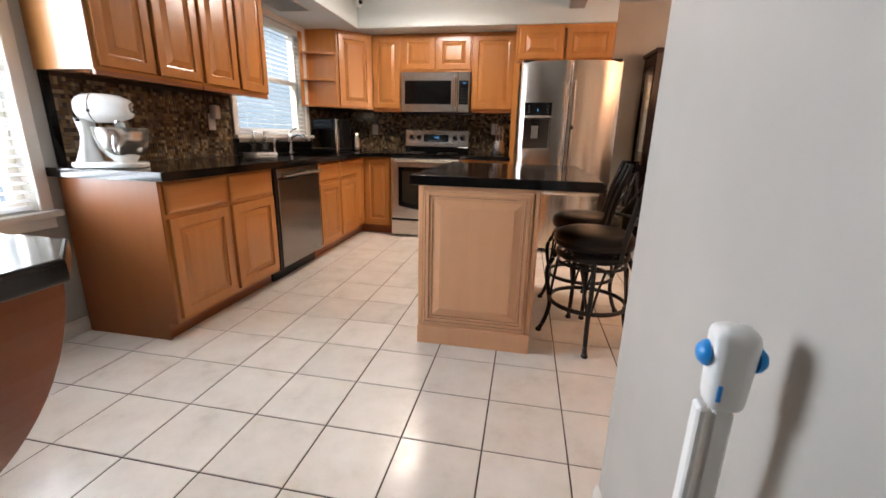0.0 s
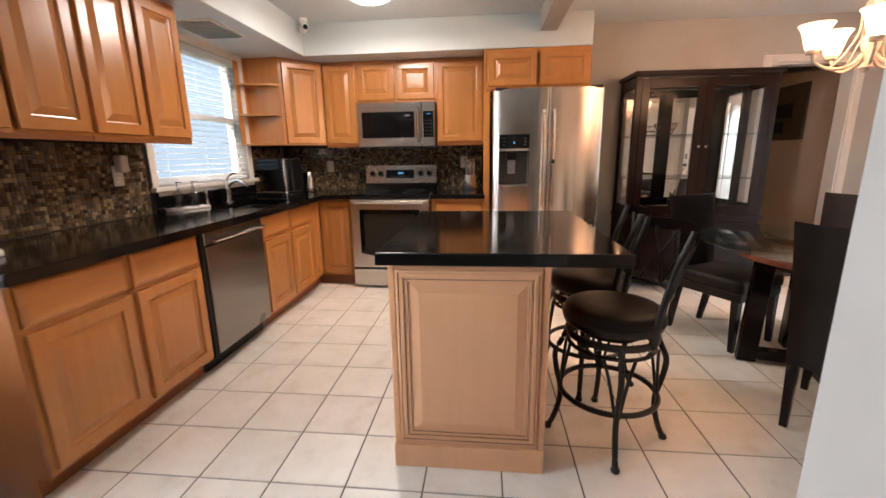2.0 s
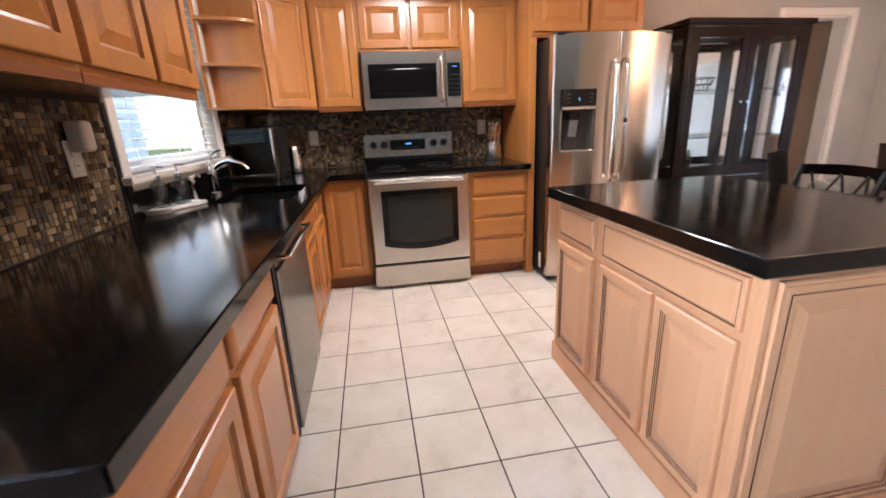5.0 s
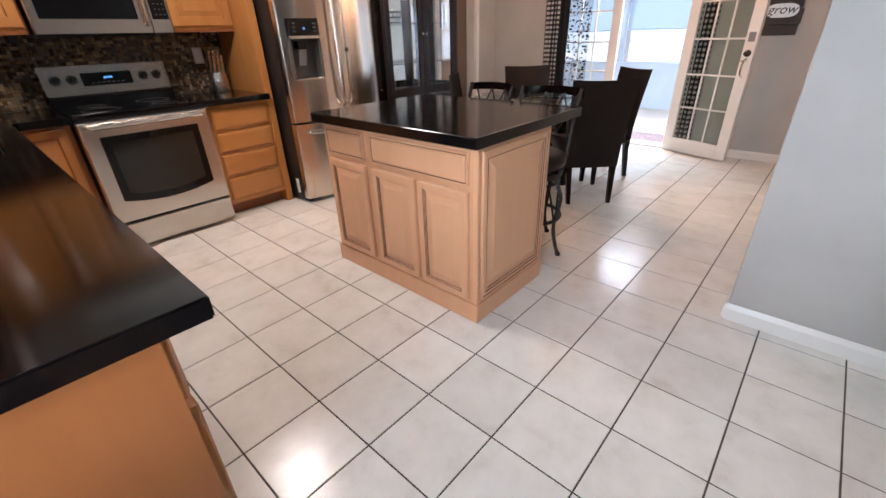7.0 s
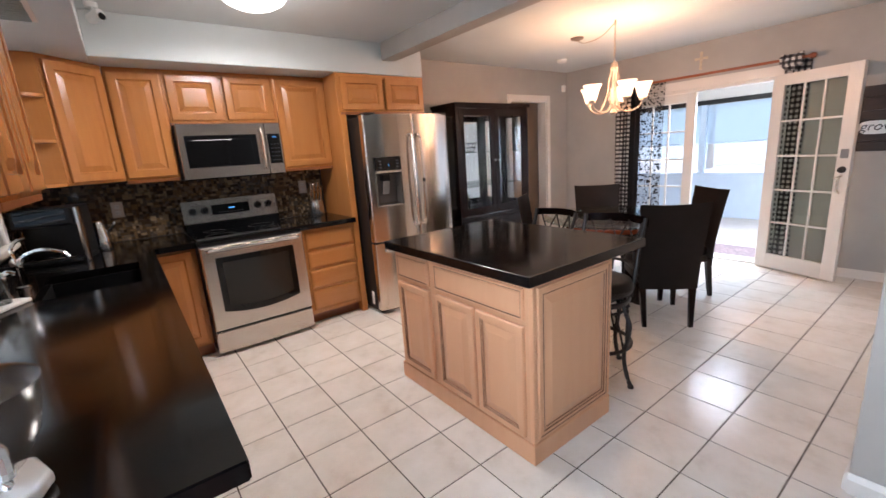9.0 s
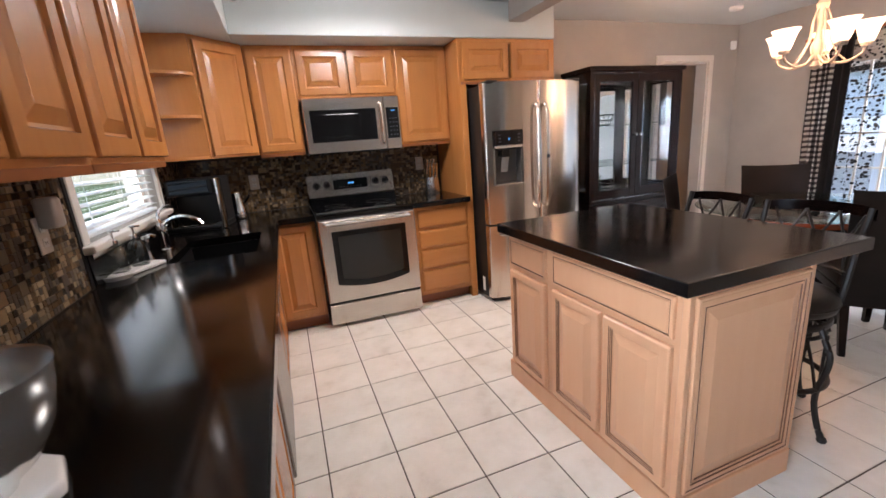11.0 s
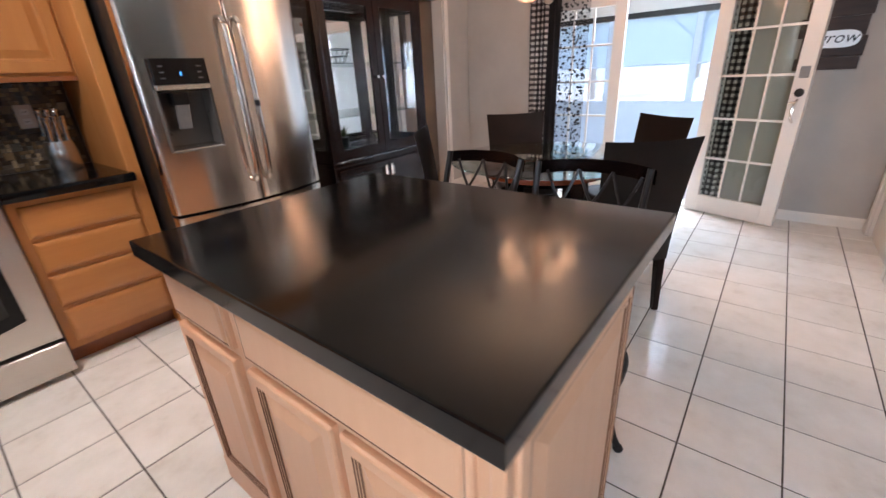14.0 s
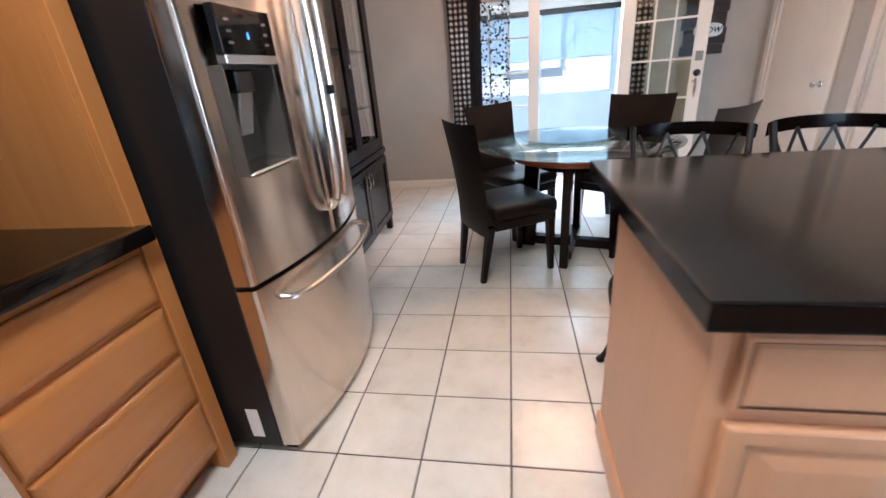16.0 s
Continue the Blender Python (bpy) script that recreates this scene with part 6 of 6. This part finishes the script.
smooth(part("speed_knob", shifted(lathe([(0, 0), (0.009, 0), (0.009, 0.018), (0, 0.02)], 12), pose(-0.02, -0.058, 0.30, 90)), M["black"], mx))
smooth(part("lock_knob", shifted(lathe([(0, 0), (0.008, 0), (0.008, 0.016), (0, 0.018)], 12), pose(-0.09, -0.045, 0.25, 90)), M["black"], mx))

# ---- sink fittings ----
fc = thing("faucet", pose(-2.435, 4.52, 0.9105), "chrome kitchen faucet with a low arched spout", "faucet")
smooth(part("body", lathe([(0, 0), (0.032, 0), (0.032, 0.008), (0.024, 0.014), (0.022, 0.10), (0.026, 0.13), (0.018, 0.15), (0, 0.152)], 24), M["chrome"], fc))
smooth(part("spout", tube(spline([(0, 0, 0.10), (0.03, -0.005, 0.15), (0.10, -0.02, 0.175), (0.17, -0.035, 0.155), (0.20, -0.04, 0.125)]), 0.013, 10), M["chrome"], fc))
smooth(part("handle", tube(spline([(0, 0, 0.14), (-0.01, 0.02, 0.19), (0.01, 0.055, 0.225), (0.04, 0.075, 0.235)]), 0.008, 8), M["chrome"], fc))
sp = thing("sprayer", pose(-2.45, 4.27, 0.9105), "chrome side sprayer beside the sink", "sprayer")
smooth(part("base", lathe([(0, 0), (0.022, 0), (0.02, 0.01), (0.013, 0.03), (0.012, 0.07), (0.018, 0.10), (0.014, 0.125), (0, 0.128)], 18), M["chrome"], sp))
part("nozzle", tube(spline([(0, 0, 0.11), (0.02, 0, 0.125), (0.045, 0, 0.115)]), 0.010, 8), M["chrome"], sp)
ty = thing("soap_tray", pose(-2.47, 4.09, 0.9105, 0, 0, 62), "white ceramic tray beside the sink", "tray")
trb = box(-0.13, 0.13, -0.055, 0.055, 0, 0.018, 0.006, seg=2)
part("dish", trb, M["white"], ty)
for nm, dx, lab in (("soap_bottle", -0.06, "clear glass soap bottle with a chrome pump"), ("soap_bottle", 0.045, "clear glass lotion bottle with a chrome pump")):
    sb = thing(nm, pose(-2.47, 4.09, 0.929, 0, 0, 62) @ Matrix.Translation((dx, 0, 0)), lab, "soap bottle", "bottles on the tray")
    g = smooth(part("bottle", lathe([(0, 0), (0.034, 0), (0.036, 0.006), (0.036, 0.085), (0.026, 0.105), (0.014, 0.112), (0.014, 0.124), (0, 0.124)], 22), M["bottleglass"], sb))
    smooth(part("pump", lathe([(0, 0.1245), (0.016, 0.1245), (0.016, 0.138), (0.005, 0.142), (0.005, 0.17), (0.012, 0.172), (0.012, 0.18), (0, 0.181)], 16), M["chrome"], sb))
    part("nozzle", tube([(0, 0, 0.176), (0.04, 0.0, 0.172)], 0.004, 8), M["chrome"], sb)
sg2 = thing("sponge_holder", pose(-2.50, 3.99, 0.9105), "small white dish with a chrome rim", "dish")
smooth(part("dish", lathe([(0, 0), (0.05, 0), (0.065, 0.02), (0.062, 0.02), (0, 0.006)], 24), M["white"], sg2))

# ---- corner appliances ----
cm = thing("coffee_maker", pose(-2.345, 5.24, 0.9105, 0, 0, -12) @ Matrix.Diagonal((1.2, 1.0, 1.0, 1)), "black coffee maker with a dark glass tank and silver column", "coffee maker")
part("base", box(-0.13, 0.13, -0.17, 0.15, 0, 0.03, 0.008, seg=2), M["black"], cm)
part("tower", box(-0.13, 0.13, -0.02, 0.15, 0.0305, 0.345, 0.012, seg=2), M["black"], cm)
part("head", box(-0.125, 0.125, -0.16, -0.0205, 0.235, 0.345, 0.014, seg=2), M["black"], cm)
part("front_panel", box(-0.10, 0.10, -0.164, -0.1605, 0.255, 0.335, 0.001), M["blackglass"], cm, "glossy dark front panel")
part("drip_tray", box(-0.09, 0.09, -0.15, -0.03, 0.031, 0.04, 0.002), M["steel"], cm)
part("side_column", box(0.131, 0.152, -0.15, -0.10, 0.0, 0.34, 0.008, seg=2), M["steel"], cm, "silver column")
gr = thing("coffee_grinder", pose(-2.27, 5.60, 0.9105), "small black grinder with a silver top", "grinder")
smooth(part("body", lathe([(0, 0), (0.05, 0), (0.052, 0.01), (0.046, 0.12), (0.05, 0.2), (0.04, 0.24), (0, 0.245)], 22), M["black"], gr))
smooth(part("cap", lathe([(0, 0.2455), (0.036, 0.2455), (0.032, 0.27), (0, 0.275)], 20), M["black"], gr))
kt = thing("kettle", pose(-2.15, 5.47, 0.9105) @ Matrix.Scale(1.2, 4), "small polished steel kettle near the stove", "kettle")
smooth(part("body", lathe([(0, 0), (0.055, 0), (0.058, 0.01), (0.052, 0.07), (0.042, 0.13), (0.038, 0.165), (0.03, 0.175), (0, 0.178)], 24), M["chrome"], kt), 60)
part("spout", tube(spline([(0.04, -0.01, 0.10), (0.07, -0.015, 0.13), (0.085, -0.018, 0.16)]), 0.010, 8, taper=0.6), M["chrome"], kt)
part("handle", tube(spline([(-0.036, 0.01, 0.16), (-0.085, 0.02, 0.15), (-0.09, 0.02, 0.08), (-0.05, 0.012, 0.04)]), 0.009, 8), M["black"], kt)
kb = thing("knife_block", pose(-0.50, 5.63, 0.9105, 0, 0, 12) @ Matrix.Scale(1.2, 4), "round steel knife block with silver-handled knives", "knife block")
smooth(part("block", lathe([(0, 0), (0.058, 0), (0.06, 0.006), (0.055, 0.10), (0.05, 0.125), (0, 0.126)], 24), M["steel_h"], kb), 50)
for i in range(3):
    for j in range(2):
        x, y = -0.03 + 0.03 * i, -0.018 + 0.036 * j
        k = part("knife", shifted(box(-0.008, 0.008, -0.012, 0.012, 0, 0.10, 0.004), pose(x, y, 0.12 + 0.03 * j, 10)), M["steel"], kb, "silver knife handle")
        smooth(part("knife_end", shifted(lathe([(0, 0.1), (0.012, 0.1), (0.013, 0.112), (0, 0.118)], 12), pose(x, y, 0.12 + 0.03 * j, 10)), M["chrome"], k))

# ---- breakfast counter in the hall ----
pn = thing("breakfast_counter", pose(0, 0, 0), "low brown counter with a black stone top and clipped corner", "counter")
part("top", poly_prism([(-2.45, 1.49), (-1.21, 1.49), (-1.05, 1.36), (-1.05, 0.70), (-2.45, 0.70)], 0.812, 0.862, None, 0.010), M["stone"], pn)
def flank(u, v):
    z = 0.811 * v
    x = -1.15 - 0.60 * (1 - v) ** 1.7
    return (x, 0.74 + 0.68 * u, z)
part("end_panel", sheet(flank, 4, 14, 0.03), M["cab_side"], pn, "curved reddish end panel")
part("front_panel", box(-2.44, -1.80, 1.36, 1.40, 0.0, 0.811, 0.003), M["cab_side"], pn)
part("back_panel", box(-2.44, -1.80, 0.74, 0.78, 0.0, 0.811, 0.003), M["cab_side"], pn)

# ---- safety gate by the partition ----
gt = thing("safety_gate", pose(PX - 0.060, 1.20, 0, 0, 0, 84), "white folded safety gate with a blue button latch", "safety gate")
lat = box(-0.020, 0.020, -0.023, 0.023, 0.822, 0.920, 0.013, seg=3)
for v in lat.verts:
    if v.co.z < 0.85:
        v.co.y *= 0.85
latch = smooth(part("latch", lat, M["white"], gt, "rounded white latch head"), 50)
for s in (-1, 1):
    smooth(part("button", shifted(lathe([(0, 0), (0.015, 0), (0.014, 0.004), (0.009, 0.009), (0, 0.011)], 20), Matrix.Translation((0, 0.023 * s, 0.885)) @ Matrix.Rotation(radians(-90 * s), 4, "X")), M["blue"], latch, "bright blue release button"))
part("latch_slider", box(-0.022, -0.0202, 0.008, 0.013, 0.838, 0.858, 0.001), M["blue"], latch)
for y, w in ((-0.002, 0.0105), (0.019, 0.005)):
    part("gate_post", box(-0.012, 0.012, y - w, y + w, 0.02, 0.821, 0.003), M["white"], gt)
part("rail", box(-0.012, 0.012, -0.03, 0.031, 0.0, 0.0195, 0.003), M["white"], gt)

# ---- porch and outdoors ----
M["porchpaint"] = paint("pale blue porch paint", srgb(196, 212, 230), 0.6, 0.04)
ground = setting("ground", box(-60, 90, -60, 60, -0.42, -0.30), M["grass"], "mown lawn round the house", "ground")
setting("porch_floor", box(E + 0.16, 6.5, 1.2, 7.2, -0.14, -0.02), M["porch_floor"], "pale concrete porch floor", "floor")
setting("ceiling_porch", box(E + 0.16, 6.7, 1.0, 7.4, 2.74, 2.82), M["trim"], "white porch ceiling", "ceiling")
setting("wall_porch", box(6.36, 6.46, 1.2, 7.2, -0.02, 0.75, 0.004), M["porchpaint"], "pale blue low porch wall", "wall")
setting("porch_beam", box(6.34, 6.48, 1.2, 7.2, 1.925, 2.0, 0.004), M["iron"], "dark porch beam", "beam")
setting("porch_header", box(6.36, 6.46, 1.2, 7.2, 2.0, 2.74), M["trim"], "white porch header", "beam")
for y in (1.3, 2.5, 3.7, 4.9, 6.1, 7.1):
    p = thing("porch_post", pose(6.41, y, 0.75), "white square porch post", "post", "porch posts")
    part("shaft", box(-0.045, 0.045, -0.045, 0.045, 0, 1.175, 0.004), M["porchpaint"], p)
# translucent sheets made up to wash out the outside view with haze
def haze_material(name, cover, col):
    m = Nodes(name)
    out = m.t.nodes["Material Output"]
    tr, df, mixn = m.add("BsdfTransparent"), m.add("BsdfTranslucent"), m.add("MixShader", Fac=cover)
    df.inputs[0].default_value = col
    m.link(tr.outputs[0], mixn.inputs[1])
    m.link(df.outputs[0], mixn.inputs[2])
    m.link(mixn.outputs[0], out.inputs[0])
    return m.mat


M["screen"] = haze_material("thin pale haze sheet", 0.40, (0.9, 0.93, 0.96, 1))
M["film"] = haze_material("dense blue haze sheet", 0.80, (0.50, 0.62, 0.74, 1))
for y in (1.3, 2.5, 3.7, 4.9, 6.1):
    w = 1.2 if y < 6 else 1.0
    sn = thing("porch_screen", pose(6.41, y, 0.75), "pale translucent sheets between porch posts, added to haze the view", "screen", "porch screens")
    part("mesh", sheet(lambda u, v: (0, 0.046 + u * (w - 0.092), 0.004 + 0.506 * v), 1, 1), M["screen"], sn)
    part("film", sheet(lambda u, v: (0, 0.046 + u * (w - 0.092), 0.535 + 0.635 * v), 1, 1), M["film"], sn, "denser pale blue haze sheet")
    part("mid_rail", box(-0.012, 0.012, 0.046, w - 0.046, 0.5105, 0.5345, 0.002), M["porchpaint"], sn)
setting("wall_porch_side", box(E + 0.16, 6.46, 1.1, 1.2, -0.02, 2.74), M["trim"], "white porch side wall", "wall")
setting("wall_porch_far", box(E + 0.16, 6.46, 7.2, 7.3, -0.02, 2.74), M["trim"], "white porch side wall", "wall")
dm_ = thing("door_mat", pose(3.95, 3.5, -0.02), "patterned grey and red mat on the porch", "mat")
part("rug", box(-0.28, 0.28, -0.5, 0.5, 0, 0.012, 0.003), M["mat"], dm_)
# glowing planes added outside, their emission standing in for the sky's brightness
M["far"] = glow("glowing pale backdrop", (0.68, 0.84, 1.0, 1), 0.58, (0, 0, 0, 1))
far = bmesh.new()
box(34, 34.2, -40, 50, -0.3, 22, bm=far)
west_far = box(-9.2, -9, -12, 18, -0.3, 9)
setting("backdrop_west", west_far, glow("glowing pale blue backdrop", (0.55, 0.78, 1.0, 1), 0.31, (0, 0, 0, 1)), "glowing pale blue backdrop beyond the kitchen windows", "backdrop")
setting("backdrop", far, M["far"], "glowing pale backdrop for sky and distance beyond the trees", "backdrop")
setting("road", box(9, 33.5, -50, 58, -0.299, -0.290), M["concrete"], "pale sunlit concrete driveway", "road")


def car(m, mat, label):
    root = thing("car", m, label, "car", "parked cars")
    prof = [(-2.2, 0.35), (-2.25, 0.75), (-2.0, 0.92), (-1.3, 0.98), (-0.7, 1.42), (0.8, 1.45), (1.6, 1.0), (2.15, 0.9), (2.25, 0.6), (2.2, 0.35)]
    bm = bmesh.new()
    a = [bm.verts.new((-0.88 + (0.14 if z > 1.2 else 0), y, z)) for y, z in prof]
    b = [bm.verts.new((0.88 - (0.14 if z > 1.2 else 0), y, z)) for y, z in prof]
    for i in range(len(prof)):
        j = (i + 1) % len(prof)
        bm.faces.new((a[i], a[j], b[j], b[i]))
    bm.faces.new(a)
    bm.faces.new(b[::-1])
    part("body", bm, mat, root)
    part("side_window", box(-0.86, -0.79, -0.95, 1.05, 1.02, 1.36), M["blackglass"], root)
    for y in (-1.4, 1.4):
        for x in (-0.86, 0.70):
            part("wheel", shifted(cyl(0.33, 0.33, 0, 0.18, 24), pose(x, y, 0.33, 0, 90)), M["black"], root)
    return root


car(pose(15.6, 3.4, -0.29, 0, 0, 8), M["car_white"], "white car parked on the driveway")


def tree(m, seed, h):
    root = thing("tree", m, "leafy green tree beyond the porch", "tree", "trees outside")
    rnd = random.Random(seed)
    trunk = tube(spline([(0, 0, -0.4), (0.1, 0.05, h * 0.3), (0.0, -0.1, h * 0.62)]), 0.17, 8, taper=0.5)
    tips = []
    for k in range(6):
        a = rnd.uniform(0, 6.28)
        z0 = h * rnd.uniform(0.25, 0.55)
        tip = Vector((math.cos(a) * h * 0.25, math.sin(a) * h * 0.25, z0 + h * rnd.uniform(0.12, 0.3)))
        tube([(0, 0, z0), tip * 0.5 + Vector((0, 0, z0 * 0.5)), tip], 0.06, 6, bm=trunk, taper=0.4)
        tips.append(tip)
    smooth(part("trunk", trunk, M["bark"], root))
    tips.append(Vector((0, 0, h * 0.75)))
    vs, fs = [], []
    for k in range(1500):
        c = rnd.choice(tips) + Vector((rnd.gauss(0, 1), rnd.gauss(0, 1), rnd.gauss(0, 0.8))) * h * 0.11
        s = rnd.uniform(0.07, 0.15)
        q = Euler((rnd.uniform(0, 6), rnd.uniform(0, 6), rnd.uniform(0, 6))).to_matrix()
        i = len(vs)
        vs += [c + q @ Vector(p) * s for p in ((-0.5, 0, 0), (0, -1, 0.15), (0.5, 0, 0), (0, 1, 0.1))]
        fs.append((i, i + 1, i + 2, i + 3))
    me = bpy.data.meshes.new("crown")
    me.from_pydata(vs, [], fs)
    me.materials.append(M["leaf"])
    cr_ = new("crown", me)
    cr_.parent = root


for k, (x, y, h) in enumerate(((22, 1.5, 8), (23, 6, 9), (22, 10.5, 8), (24, -4, 9), (23, 15, 9))):
    tree(pose(x, y, -0.3), k + 5, h)

# ---- floor tiles ----
floor = tagged(part("floor", box(W, E + 0.02, S, ND + 0.16, -0.0058, -0.0028), M["grout"]), "cream mottled ceramic tile floor with dark grout joints", "floor", kind="structure")
def tile_mesh(w, d):
    g = 0.0030
    b = box(g, w - g, g, d - g, -0.0028, 0.0, 0)
    bmesh.ops.bevel(b, geom=[e for e in b.edges if all(v.co.z > -0.001 for v in e.verts)], offset=0.0015, segments=1, affect="EDGES")
    return b
tm = bpy.data.meshes.new("tile")
b = tile_mesh(TP, TQ)
b.to_mesh(tm)
b.free()
tm.materials.append(M["tile"])
rest = bmesh.new()
cells = []
for i in range(-4, 17):
    for j in range(-13, 12):
        x0, y0 = TX + i * TP, TY + j * TQ
        if x0 + TP < W or x0 > E or y0 + TQ < S or y0 > ND + 0.02 or (x0 > 0.2 and y0 + TQ < PY):
            continue
        inside = x0 >= W and x0 + TP <= E and y0 >= S and y0 + TQ <= ND + 0.02
        cells.append((math.hypot(x0 + 0.15 + 0.4, y0 + 0.15 - 2.9), inside, x0, y0))
cells.sort()
count = 0
for _, inside, x0, y0 in cells:
    if inside and count < 300:
        t = new("tile", tm)
        t.parent = floor
        t.location = (x0, y0, 0)
        count += 1
    else:
        a, c = max(x0, W), max(y0, S)
        p, q = min(x0 + TP, E + 0.02), min(y0 + TQ, ND + 0.1)
        if p - a > 0.02 and q - c > 0.02:
            join(rest, shifted(tile_mesh(p - a, q - c), pose(a, c, 0)))
tagged(part("edge_tiles", rest, M["tile"], floor), kind="stuff")
